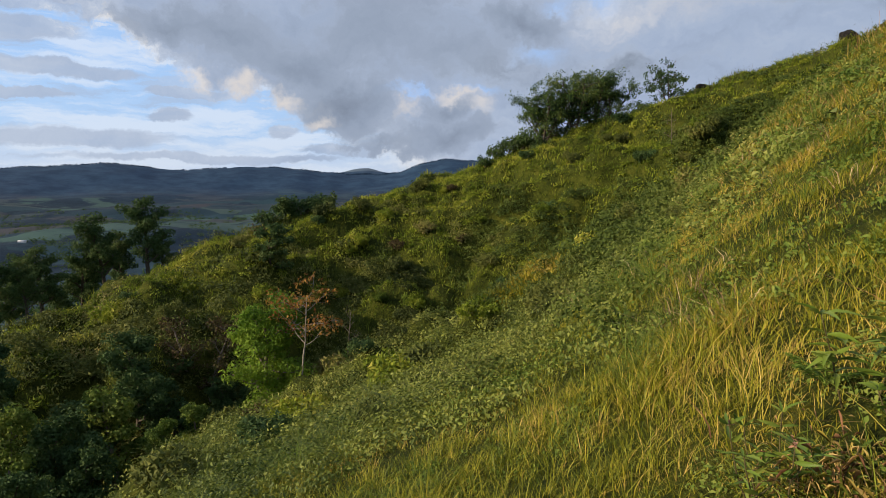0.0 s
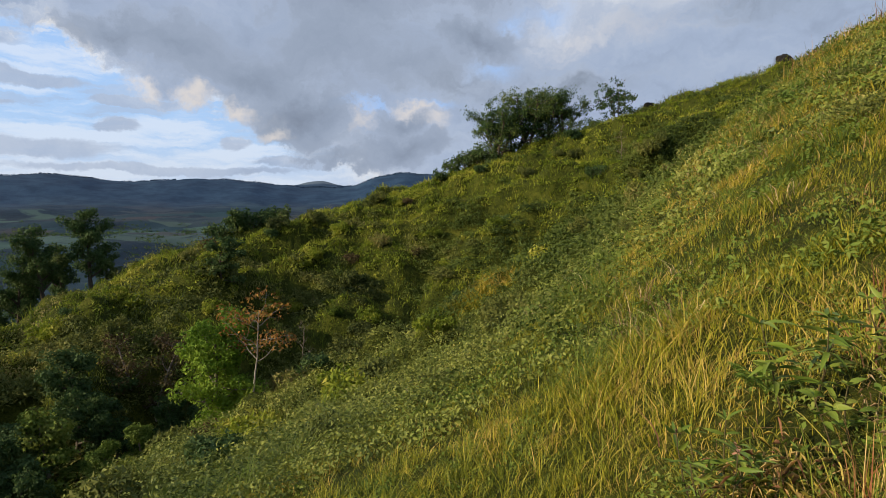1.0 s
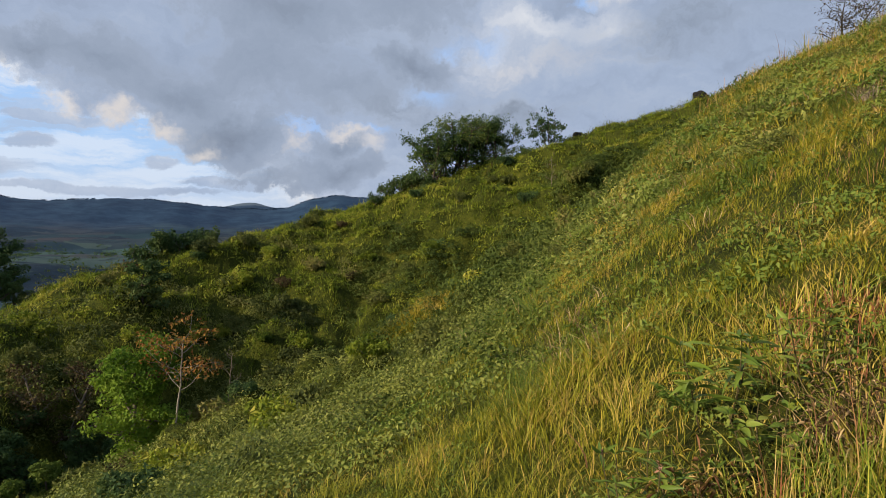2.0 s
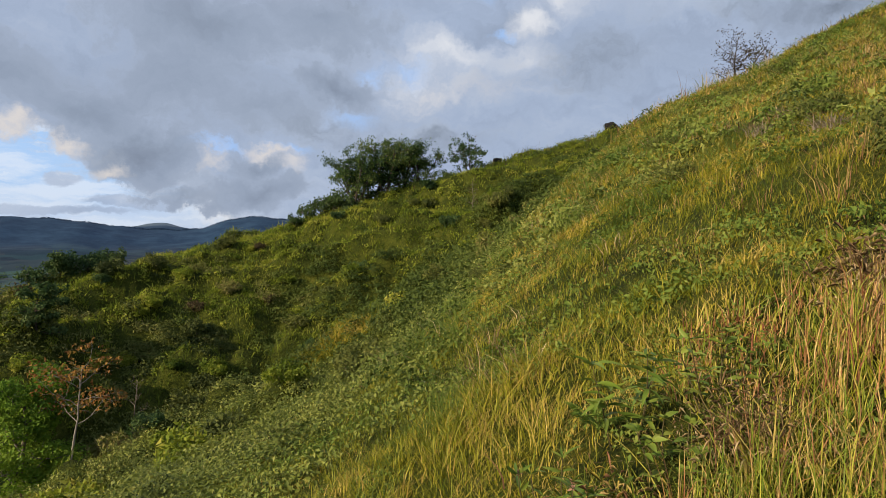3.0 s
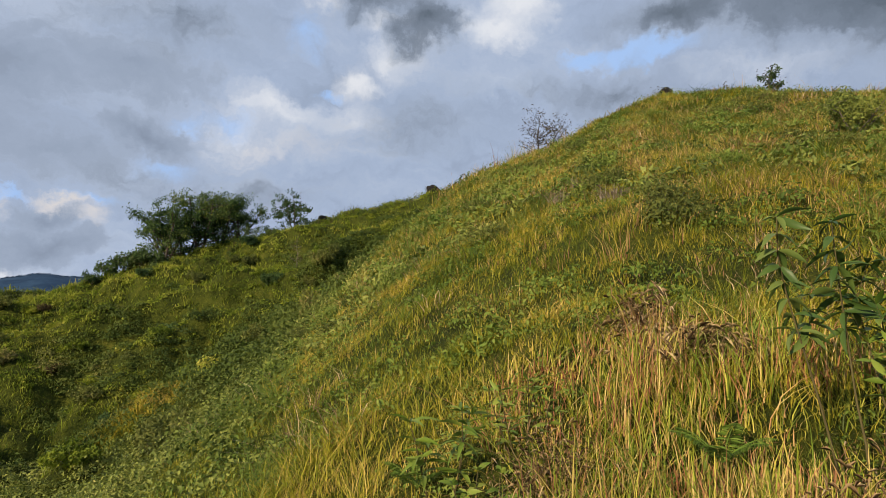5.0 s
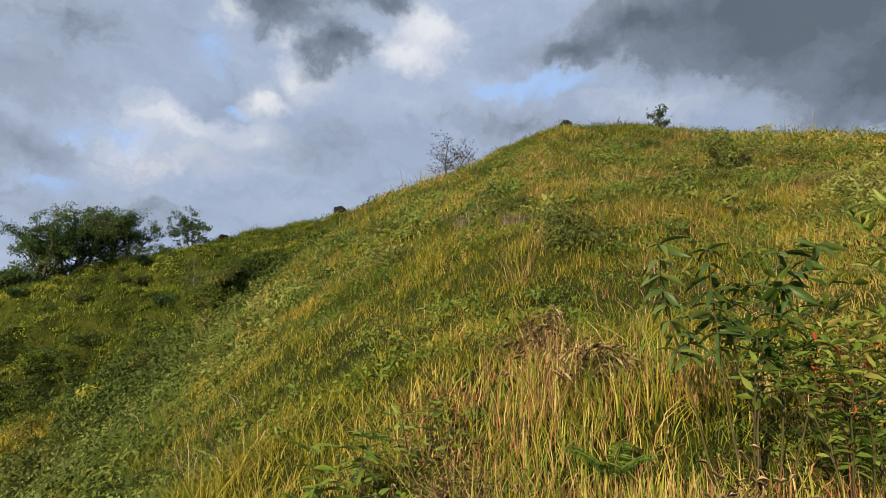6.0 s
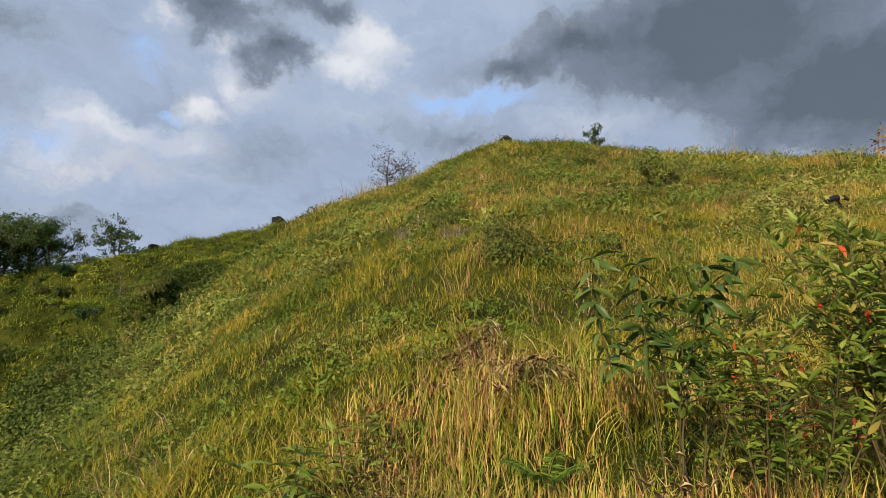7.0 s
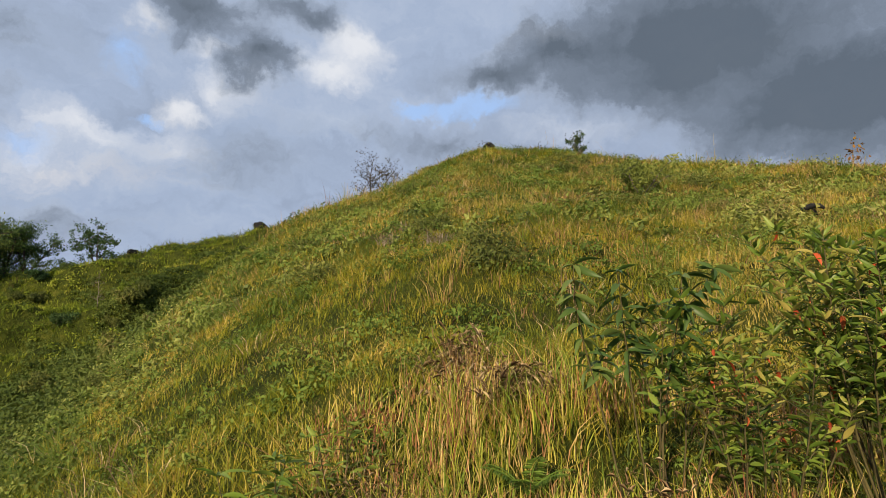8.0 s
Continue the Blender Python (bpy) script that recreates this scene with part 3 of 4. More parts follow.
def stand(rng, x, y, each, spread):
    """Several blades round each root."""
    x, y = np.repeat(x, each), np.repeat(y, each)
    t, d = rng.uniform(0, 2 * np.pi, len(x)), np.abs(rng.normal(0, 1, len(x))) * np.repeat(spread, each) if np.ndim(spread) else np.abs(rng.normal(0, spread, len(x)))
    x, y = x + d * np.cos(t), y + d * np.sin(t)
    return np.stack([x, y, ground(x, y) - 0.02], 1), t


# ---- grass of the near slope, thinner and broader with distance ----
def meadow(name, label, mat, seed, roots, r0, r1, a0, a1, each, height, width, lean, steps, keep=None, spread=0.10, power=0.0):
    rng = np.random.default_rng(seed)
    x, y, r, a = scatter(rng, roots, r0, r1, a0, a1, power)
    ok = np.ones(len(x), bool) if keep is None else keep(x, y, r, a)
    x, y, r, a = x[ok], y[ok], r[ok], a[ok]
    base, face = stand(rng, x, y, each, spread)
    n = len(base)
    vigour = 1 + 0.35 * waves(base[:, 0], base[:, 1], 2.6, 61) + 0.35 * waves(base[:, 0], base[:, 1], 0.9, 62)
    h = rng.uniform(*height, n) * np.repeat(rng.uniform(0.55, 1.45, len(x)), each) * np.clip(vigour, 0.5, 1.7)
    dist = np.hypot(base[:, 0], base[:, 1])
    w = rng.uniform(*width, n) * np.clip(dist / r1, 0.5, 1.0)
    soup = Soup()
    blades(soup, rng, base, h, w, np.abs(rng.normal(lean, 0.22, n)), steps, face)
    tagged(new(name, soup.mesh(name, mat)), label, "grass", kind="stuff")


near_slope = lambda x, y, r, a: r < brow_of(a) + 1.5
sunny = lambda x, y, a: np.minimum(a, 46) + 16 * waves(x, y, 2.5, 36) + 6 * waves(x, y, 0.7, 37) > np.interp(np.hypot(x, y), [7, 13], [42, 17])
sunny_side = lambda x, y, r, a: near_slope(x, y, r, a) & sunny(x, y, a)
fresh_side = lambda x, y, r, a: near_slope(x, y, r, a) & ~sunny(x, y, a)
for r0, r1, roots, each, height, width, lean, steps, spread, seed in [
        (1.25, 5.0, 5600, 10, (0.06, 0.21), (0.005, 0.011), 0.75, 3, 0.09, 11),
        (4.8, 12.0, 18000, 8, (0.05, 0.19), (0.008, 0.017), 0.7, 2, 0.12, 12),
        (11.5, 24.0, 14500, 8, (0.08, 0.24), (0.020, 0.034), 0.75, 2, 0.17, 13)]:
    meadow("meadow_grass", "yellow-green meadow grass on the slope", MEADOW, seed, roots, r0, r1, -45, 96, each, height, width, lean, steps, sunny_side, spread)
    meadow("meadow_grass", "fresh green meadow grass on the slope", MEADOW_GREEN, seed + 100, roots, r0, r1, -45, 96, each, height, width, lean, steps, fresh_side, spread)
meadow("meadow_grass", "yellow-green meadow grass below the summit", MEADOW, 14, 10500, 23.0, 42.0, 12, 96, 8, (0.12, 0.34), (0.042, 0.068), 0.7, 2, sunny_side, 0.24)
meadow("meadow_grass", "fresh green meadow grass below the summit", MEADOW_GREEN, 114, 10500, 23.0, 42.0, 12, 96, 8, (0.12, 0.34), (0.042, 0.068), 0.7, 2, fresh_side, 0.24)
# straw in patches
dry = lambda x, y, r, a: (r < brow_of(a) + 0.5) & (waves(x, y, 4.5, 41) + 0.6 * waves(x, y, 1.5, 42) > 0.15)
meadow("dry_grass", "straw-coloured dry grass in patches on the slope", STRAW, 15, 1000, 4.0, 14.0, -20, 96, 9, (0.10, 0.25), (0.009, 0.017), 0.55, 2, lambda x, y, r, a: dry(x, y, r, a) & (a > 34 + 14 * waves(x, y, 3.0, 48)), 0.12)
meadow("dry_grass", "straw-coloured dry grass in patches on the slope", STRAW, 16, 10500, 13.0, 38.0, 5, 96, 7, (0.15, 0.36), (0.026, 0.042), 0.6, 2, dry, 0.22)
# the tall dry stand close to the path
close_dry = lambda x, y, r, a: waves(x, y, 1.3, 43) > -0.35
meadow("dry_grass", "tall straw-coloured reed-like grass beside the path", REED, 17, 1700, 1.5, 3.9, 40, 96, 8, (0.09, 0.27), (0.0055, 0.011), 0.35, 3, close_dry, 0.07)

meadow("dry_grass", "pale dry grass on the sunny shoulder", STRAW, 34, 6200, 5.5, 27.0, 50, 90, 8, (0.14, 0.32), (0.014, 0.026), 0.6, 2, lambda x, y, r, a: waves(x, y, 3.5, 49) + 0.5 * waves(x, y, 1.2, 52) > -0.1, 0.13)
meadow("dry_grass", "long arching pale blades among the reeds", REED, 35, 220, 1.6, 3.8, 38, 96, 3, (0.28, 0.46), (0.006, 0.011), 1.3, 5, None, 0.10)
meadow("dry_grass", "dry reed-like grass round the foot of the bush", REED, 41, 1700, 1.35, 2.6, 58, 96, 8, (0.15, 0.36), (0.006, 0.012), 0.35, 3, None, 0.07)
# the slope goes on behind the path
meadow("meadow_grass", "rough grass on the slope behind the path", MEADOW, 36, 5000, 0.7, 14.0, 96, 314, 5, (0.10, 0.32), (0.014, 0.026), 0.9, 2, None, 0.14)
# greener tussocks stand out of the meadow
tussock = lambda x, y, r, a: (r < brow_of(a) - 1) & (waves(x, y, 5.0, 72) + 0.5 * waves(x, y, 1.5, 73) > 0.0)
meadow("tussock_grass", "dark green tussocks of long grass in the meadow", SHRUB_LEAF, 37, 700, 4.5, 15.0, -30, 96, 44, (0.16, 0.40), (0.009, 0.017), 1.1, 3, tussock, 0.10)
meadow("tussock_grass", "dark green tussocks of long grass in the meadow", SHRUB_LEAF, 38, 1000, 14.0, 36.0, 0, 96, 34, (0.22, 0.52), (0.026, 0.042), 1.1, 2, tussock, 0.18)
# dead bracken in russet patches
russet = lambda x, y, r, a: (r < brow_of(a) - 0.5) & (waves(x, y, 3.0, 46) + 0.7 * waves(x, y, 1.1, 47) > 0.62)
meadow("dead_bracken", "russet-brown dead bracken in patches on the slope", DEAD_LEAF, 19, 1600, 4.5, 14.0, 0, 96, 10, (0.14, 0.36), (0.012, 0.024), 1.1, 2, russet, 0.14)
meadow("dead_bracken", "russet-brown dead bracken in patches on the slope", DEAD_LEAF, 29, 5200, 13.0, 37.0, 8, 96, 9, (0.18, 0.42), (0.028, 0.050), 1.0, 2, russet, 0.22)

# ---- scrub and grass of the gully and the ridge ----
beyond = lambda x, y, r, a: (r > brow_of(a) - 0.5) & (r < crest_of(a) + 3)
# pale grass on ledges, dark scrub in troughs also paint in light and shade
grassy = lambda x, y, r, a: beyond(x, y, r, a) & (waves(x, y, 9.0, 44) + 0.5 * waves(x, y, 3.0, 45) + 4.5 * (r - brow_of(a)) / (crest_of(a) - brow_of(a)) - 2.6 + 1.1 * ledge(x, y)[0] > 0.0)
meadow("tussock_grass", "pale green arching grass on the bank above the gully", SCRUB, 42, 1300, 7.0, 27.0, -44, 22, 26, (0.22, 0.55), (0.014, 0.028), 1.2, 3, lambda x, y, r, a: (r < brow_of(a) + 12) & (waves(x, y, 2.8, 76) + (4 - a) / 22 > 0.1), 0.12)
meadow("slope_grass", "green grass on the ridge across the gully", SLOPE_GRASS, 18, 22000, 14.0, 65.0, -45, 42, 6, (0.20, 0.50), (0.06, 0.105), 0.7, 2, grassy, 0.35)


def clumps(soup, rng, x, y, size, per, leaf, flat=0.75, plain=False):
    """Leafy clumps: leaves over a low uneven dome round each point."""
    n = len(x)
    z = ground(x, y)
    c = np.repeat(np.stack([x, y, z], 1), per, 0)
    s = np.repeat(size, per)
    d = rng.normal(0, 1, (n * per, 3))
    d[:, 2] = np.abs(d[:, 2])
    d /= np.linalg.norm(d, axis=1, keepdims=True)
    k = s * rng.uniform(0.55, 1.08, n * per) * (1 + 0.25 * np.sin(5 * d[:, 0] + 7 * d[:, 1] + np.repeat(rng.uniform(0, 6, n), per)))
    p = c + d * k[:, None] * np.array([1, 1, flat])
    w = np.cross(d, rng.normal(0, 1, d.shape)) + 0.25 * d
    L = s * 0 + rng.uniform(*leaf, n * per)
    leaves(soup, rng, p, w, L, L * rng.uniform(0.4, 0.6, n * per), normal=d + np.array([0, 0, 0.25]), plain=plain)


def scrub(name, label, mat, seed, count, r0, r1, a0, a1, size, per, leaf, keep, plain=False):
    rng = np.random.default_rng(seed)
    x, y, r, a = scatter(rng, count, r0, r1, a0, a1)
    ok = keep(x, y, r, a)
    soup = Soup()
    x, y = x[ok], y[ok]
    clumps(soup, rng, x, y, rng.uniform(*size, len(x)) * np.clip(1 + 0.4 * waves(x, y, 4.0, seed + 9), 0.5, 1.6), per, leaf, plain=plain)
    tagged(new(name, soup.mesh(name, mat)), label, "undergrowth", kind="stuff")


# scrub keeps to the troughs, its dark tone adding to their shade
bushy = lambda x, y, r, a: beyond(x, y, r, a) & (waves(x, y, 9.0, 44) + 0.5 * waves(x, y, 3.0, 45) + (r - 40) / 14 + 0.7 * ledge(x, y)[0] < 0.75)
scrub("undergrowth", "low leafy scrub and fern on the gully's near side", SCRUB, 21, 2800, 9.0, 28.0, -46, 40, (0.24, 0.68), 64, (0.07, 0.14), bushy)
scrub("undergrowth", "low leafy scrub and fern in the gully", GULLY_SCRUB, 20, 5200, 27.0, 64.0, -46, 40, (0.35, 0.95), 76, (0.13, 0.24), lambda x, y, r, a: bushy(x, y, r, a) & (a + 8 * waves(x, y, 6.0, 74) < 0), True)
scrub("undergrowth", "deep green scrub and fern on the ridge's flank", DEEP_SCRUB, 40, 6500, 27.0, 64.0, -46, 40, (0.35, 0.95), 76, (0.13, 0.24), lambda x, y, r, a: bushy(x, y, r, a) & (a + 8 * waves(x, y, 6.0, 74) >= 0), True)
in_grass = lambda x, y, r, a: (r < brow_of(a)) & (waves(x, y, 3.2, 31) + 0.7 * waves(x, y, 0.9, 33) > 0.1)
scrub("undergrowth", "small leafy herbs among the meadow grass", SHRUB_LEAF, 22, 4200, 4.5, 14.0, -44, 96, (0.09, 0.27), 36, (0.03, 0.065), in_grass)
scrub("undergrowth", "small leafy herbs among the meadow grass", SHRUB_LEAF, 23, 4300, 13.0, 38.0, -30, 96, (0.18, 0.48), 56, (0.08, 0.15), in_grass, True)
scrub("undergrowth", "yellowish leafy herbs among the meadow grass", SCRUB, 43, 4200, 10.0, 38.0, -10, 96, (0.16, 0.44), 56, (0.07, 0.14), lambda x, y, r, a: (r < brow_of(a)) & (waves(x, y, 2.6, 77) > 0.15), True)
scrub("undergrowth", "light green herbs along the foot of the meadow", SCRUB, 24, 3800, 5.5, 17.0, -42, 20, (0.14, 0.42), 66, (0.035, 0.072), lambda x, y, r, a: (r < brow_of(a) + 2) & (waves(x, y, 2.4, 34) + (2 - a) / 26 > 0.0))
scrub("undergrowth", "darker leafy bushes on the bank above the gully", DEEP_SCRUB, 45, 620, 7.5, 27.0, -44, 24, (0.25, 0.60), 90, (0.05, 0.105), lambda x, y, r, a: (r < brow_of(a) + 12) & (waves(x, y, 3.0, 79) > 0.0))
scrub("undergrowth", "dark leafy bushes in the meadow", DEEP_SCRUB, 46, 900, 6.0, 36.0, 0, 96, (0.16, 0.42), 80, (0.045, 0.10), lambda x, y, r, a: (r < brow_of(a) - 1) & (waves(x, y, 3.4, 82) > 0.35))
scrub("undergrowth", "tiny leafy herbs in the grass close to the path", SHRUB_LEAF, 39, 1500, 1.6, 5.0, -44, 96, (0.05, 0.15), 36, (0.014, 0.034), lambda x, y, r, a: waves(x, y, 1.3, 75) > 0.0)
ridge_face = lambda x, y, r, a: beyond(x, y, r, a) & (r < crest_of(a) + 0.5) & (r > brow_of(a) + 0.62 * (crest_of(a) - brow_of(a)) + 3.5 * waves(x, y, 7.0, 71)) & (ledge(x, y)[0] > -0.25)
scrub("undergrowth", "fresh green herbs and fern over the ridge's face", SLOPE_GRASS, 25, 3600, 30.0, 63.0, -44, 40, (0.22, 0.60), 44, (0.13, 0.24), ridge_face, True)
scrub("undergrowth", "dark scrub in the dip behind the brow", DEEP_SCRUB, 44, 3600, 24.0, 58.0, 14, 34, (0.35, 0.85), 70, (0.13, 0.24), lambda x, y, r, a: (r > brow_of(a) + 1.0) & (ledge(x, y)[1] < np.interp(a, [14, 24, 34], [0.45, 0.62, 0.80]) + 0.08 * waves(x, y, 5.0, 78)), True)
# seed stalks that stand above the grass on the skyline
meadow("seed_stalks", "thin seed stalks above the grass on the skyline", STRAW, 26, 150, 17.0, 33.0, 60, 96, 3, (0.55, 1.0), (0.010, 0.018), 0.25, 3, lambda x, y, r, a: r > brow_of(a) - 4, 0.12)
meadow("seed_stalks", "thin seed stalks on the ridge crest", BROWN_LEAF, 27, 260, 59.0, 63.0, 14, 37, 4, (0.4, 0.9), (0.02, 0.035), 0.4, 3, None, 0.15)
meadow("seed_stalks", "thin seed stalks on the brow", STRAW, 28, 260, 33.0, 38.5, 33, 46, 6, (0.5, 0.95), (0.018, 0.032), 0.5, 3, None, 0.15)
# the dry nose of the shoulder above the gully
meadow("dry_grass", "pale dry grass on the nose above the gully", MEADOW, 30, 900, 27.5, 31.5, 3.5, 11.5, 9, (0.25, 0.50), (0.03, 0.05), 0.7, 2, None, 0.2)


# ---- trees ----
def limbs(rng, soup, path, radius, count, length, rise, start=0.3, wander=0.22, sides=4, thin=0.45):
    """Side limbs off a path; returns their paths."""
    out = []
    for k in range(count):
        f = start + (1 - start) * (k + rng.uniform(0, 0.8)) / count
        j = min(int(f * (len(path) - 1)), len(path) - 2)
        p = path[j] + (path[j + 1] - path[j]) * (f * (len(path) - 1) - j)
        a = k * 2.4 + rng.uniform(-0.5, 0.5)
        d = np.array([math.cos(a), math.sin(a), rise + rng.uniform(-0.2, 0.3)])
        limb = bough(rng, p, d, length * rng.uniform(0.65, 1.15) * (1.15 - 0.5 * f), 5, wander, 0.05)
        r0 = radius * thin * (1.1 - 0.6 * f)
        if soup is not None:
            tube(soup, limb, np.linspace(r0, r0 * 0.25, len(limb)), sides)
        out.append((limb, r0))
    return out


def tree(name, label, at, height, spread, seed, wood, leaf_mat, leaf=(0.16, 0.26), puffs=7, per=22, puff=0.55, start=0.35, rise=0.5, stems=1, boughs=7,
         lean=(0, 0, 1), thick=0.030, flat=0.7, wander=0.2, group="", extra=None):
    """A tree: trunk, boughs with their twigs, and a crown of single leaves gathered in tufts round the twigs."""
    rng = np.random.default_rng(seed)
    root = new(name)
    root.location = at
    crown, tips = Soup(), []
    for s in range(stems):
        trunk = Soup()
        a = s * 2.4 + seed
        d = np.array(lean, float) + (0 if stems == 1 else 0.45) * np.array([math.cos(a), math.sin(a), 0])
        path = bough(rng, (0.15 * math.cos(a) * (stems > 1), 0.15 * math.sin(a) * (stems > 1), -0.4), d, height * 0.92 + 0.4, 7, 0.07, 0.03)
        tube(trunk, path, np.linspace(height * thick, height * thick * 0.25, len(path)), 8)
        part("trunk", trunk, wood, root, soft=True)
        for limb, r0 in limbs(rng, None, path, height * thick, boughs, spread, rise, start, wander):
            arm = Soup()
            tube(arm, limb, np.linspace(r0, r0 * 0.3, len(limb)), 5)
            for twig, r1 in limbs(rng, arm, limb, r0, puffs, spread * 0.45, rise * 0.6, 0.3, 0.3, 3, 0.5):
                tips += [twig[-1], twig[3]]
            tips.append(limb[-1])
            part("bough", arm, wood, root, soft=True)
        tips.append(path[-1])
    tips = np.array(tips)
    c = np.repeat(tips, per, 0)
    d = rng.normal(0, 1, c.shape)
    d /= np.linalg.norm(d, axis=1, keepdims=True)
    c = c + d * puff * np.array([0.62, 0.62, 0.62 * flat]) * rng.uniform(0.5, 1.1, (len(tips), 1)).repeat(per, 0) * rng.uniform(0.6, 1.05, (len(c), 1))
    L = rng.uniform(*leaf, len(c))
    leaves(crown, rng, c, np.cross(d, rng.normal(0, 1, d.shape)) + 0.2 * d, L, L * rng.uniform(0.42, 0.6, len(c)), normal=d + np.array([0, 0, 0.3]))
    part("crown", crown, leaf_mat, root)
    if extra:
        share, mat2 = extra
        pick = tips[rng.uniform(0, 1, len(tips)) < share]
        pick = np.repeat(pick, max(6, per // 2), 0)
        d = rng.normal(0, 1, pick.shape)
        L = rng.uniform(*leaf, len(pick))
        more = Soup()
        leaves(more, rng, pick + d * puff * 0.4 + np.array([0, 0, 0.1]), d, L, L * 0.5)
        part("turned_leaves", more, mat2, root, "rust-orange turning leaves")
    return tagged(root, label, "tree", group)


def bare_tree(name, label, at, height, spread, seed, wood, leaf_mat=None, few=60, boughs=8, thick=0.02, rise=0.7, start=0.25, stems=1, leaf=(0.08, 0.16)):
    """A leafless or nearly leafless tree."""
    rng = np.random.default_rng(seed)
    root = new(name)
    root.location = at
    tips = []
    for s in range(stems):
        a = s * 2.1 + seed
        trunk = Soup()
        path = bough(rng, (0, 0, -0.4), np.array([0.3 * math.cos(a) * (stems > 1), 0.3 * math.sin(a) * (stems > 1), 1.0]), height + 0.4, 7, 0.10, 0.03)
        tube(trunk, path, np.linspace(height * thick, height * thick * 0.2, len(path)), 7)
        part("trunk", trunk, wood, root, soft=True)
        for limb, r0 in limbs(rng, None, path, height * thick, boughs, spread, rise, start, 0.25):
            arm = Soup()
            tube(arm, limb, np.linspace(r0, r0 * 0.3, len(limb)), 5)
            for twig, r1 in limbs(rng, arm, limb, r0, 5, spread * 0.5, rise, 0.25, 0.3, 3, 0.6):
                tips += twig[2:]
                for sprig, r2 in limbs(rng, arm, twig, r1, 3, spread * 0.22, rise, 0.3, 0.3, 3, 0.7):
                    tips.append(sprig[-1])
            part("bough", arm, wood, root, soft=True)
    if leaf_mat is not None:
        tips = np.array(tips)
        c = tips[rng.integers(0, len(tips), few)]
        d = rng.normal(0, 1, c.shape)
        L = rng.uniform(*leaf, few)
        crown = Soup()
        leaves(crown, rng, c + d * 0.06, d, L, L * 0.5)
        part("crown", crown, leaf_mat, root)
    return tagged(root, label, "tree")


def shrub(name, label, at, width, height, seed, leaf_mat, leaf=(0.08, 0.15), tufts=60, per=16, group="", plain=False):
    """A bush: thin stems from one foot, and a leafy uneven dome."""
    rng = np.random.default_rng(seed)
    root = new(name)
    root.location = at
    wood, green, tips = Soup(), Soup(), []
    for k in range(7):
        a = k * 2.4
        d = np.array([math.cos(a) * width / height * 0.7, math.sin(a) * width / height * 0.7, 1.0])
        p = bough(rng, (0, 0, -0.15), d, height * rng.uniform(0.75, 1.0) + 0.15, 5, 0.15, 0.05)
        tube(wood, p, np.linspace(0.02 * height + 0.006, 0.005, len(p)), 3)
        for limb, r0 in limbs(rng, wood, p, 0.015 * height, 3, width * 0.45, 0.5, 0.3, 0.25, 3, 0.8):
            tips += limb[2:]
    part("branchwork", wood, BARK_GREY, root)
    tips = np.array(tips)
    c = np.repeat(tips[rng.integers(0, len(tips), tufts)], per, 0)
    d = rng.normal(0, 1, c.shape)
    d[:, 2] = d[:, 2] * 0.7 + 0.2
    L = rng.uniform(*leaf, len(c))
    d /= np.linalg.norm(d, axis=1, keepdims=True)
    leaves(green, rng, c + d * 0.17 * width, np.cross(d, rng.normal(0, 1, d.shape)) + 0.3 * d, L, L * rng.uniform(0.4, 0.55, len(c)), normal=d + np.array([0, 0, 0.3]), plain=plain)
    part("foliage", green, leaf_mat, root)
    return tagged(root, label, "shrub", group)


def turn(at, spin, size=1.0):
    return Matrix.Translation(at) @ pose(0, 0, 0, 0, 0, spin) @ Matrix.Diagonal((size, size, size, 1))


def again(ob, at, spin, size):
    """Another of the same thing, turned and a little larger or smaller."""
    made = copy_thing(ob, turn(at, spin))
    made.scale = (size, size, size * (0.9 + 0.2 * ((spin * 0.37) % 1)))
    return made


# thicket of trees on the crest
crest_tree = tree("tree", "spreading dark green tree of a thicket on the crest", plan(12.2, 62.5), 5.6, 2.9, 5, BARK_DARK, DARK_LEAF, (0.13, 0.24), 6, 28, 0.70, 0.15, 0.5, 3, 7, group="thicket on the crest", extra=(0.5, SHRUB_LEAF))
for az, r, spin, size in [(9.3, 61.5, 70, 0.88), (10.6, 63.5, 160, 0.95), (13.9, 63.5, 220, 0.92), (15.5, 62.5, 310, 0.62)]:
    again(crest_tree, plan(az, r), spin, size)
tree("tree", "small flat-topped tree standing alone on the crest", plan(20.3, 62.3), 3.5, 2.5, 8, BARK_DARK, DARK_LEAF, (0.14, 0.26), 5, 15, 0.50, 0.30, 0.22, 2, 8, thick=0.024, flat=0.35, extra=(0.12, BROWN_LEAF))
bare_tree("dead_sapling", "thin dead sapling on the green ridge", plan(20.6, 52.5), 2.9, 0.8, 12, BARK_GREY, BROWN_LEAF, 90, 9, 0.014, 0.4)
# trees in the gully
tree("tree", "pale-trunked tree with few rust-orange leaves", plan(-13.9, 25.2), 4.4, 1.9, 21, BARK_PALE, RUSTY_LEAF, (0.10, 0.19), 5, 5, 0.45, 0.50, 0.40, 1, 12, thick=0.013, flat=0.5)
tree("tree", "bright green bushy tree in the gully", plan(-16.3, 27.0), 4.9, 2.2, 22, BARK_GREY, BRIGHT_LEAF, (0.11, 0.19), 7, 62, 0.70, 0.08, 0.45, 1, 17)
bare_tree("dead_tree", "slender grey dead tree with few forked limbs", plan(-9.5, 37.0), 3.4, 1.1, 24, BARK_GREY, None, 0, 5, 0.016, 0.9, 0.5)
tree("tree", "dark layered tree on the scrubby slope", plan(-16.2, 42.3), 2.8, 1.3, 25, BARK_DARK, DARK_LEAF, (0.18, 0.28), 4, 18, 0.6, 0.1, 0.05, 1, 12, flat=0.35)
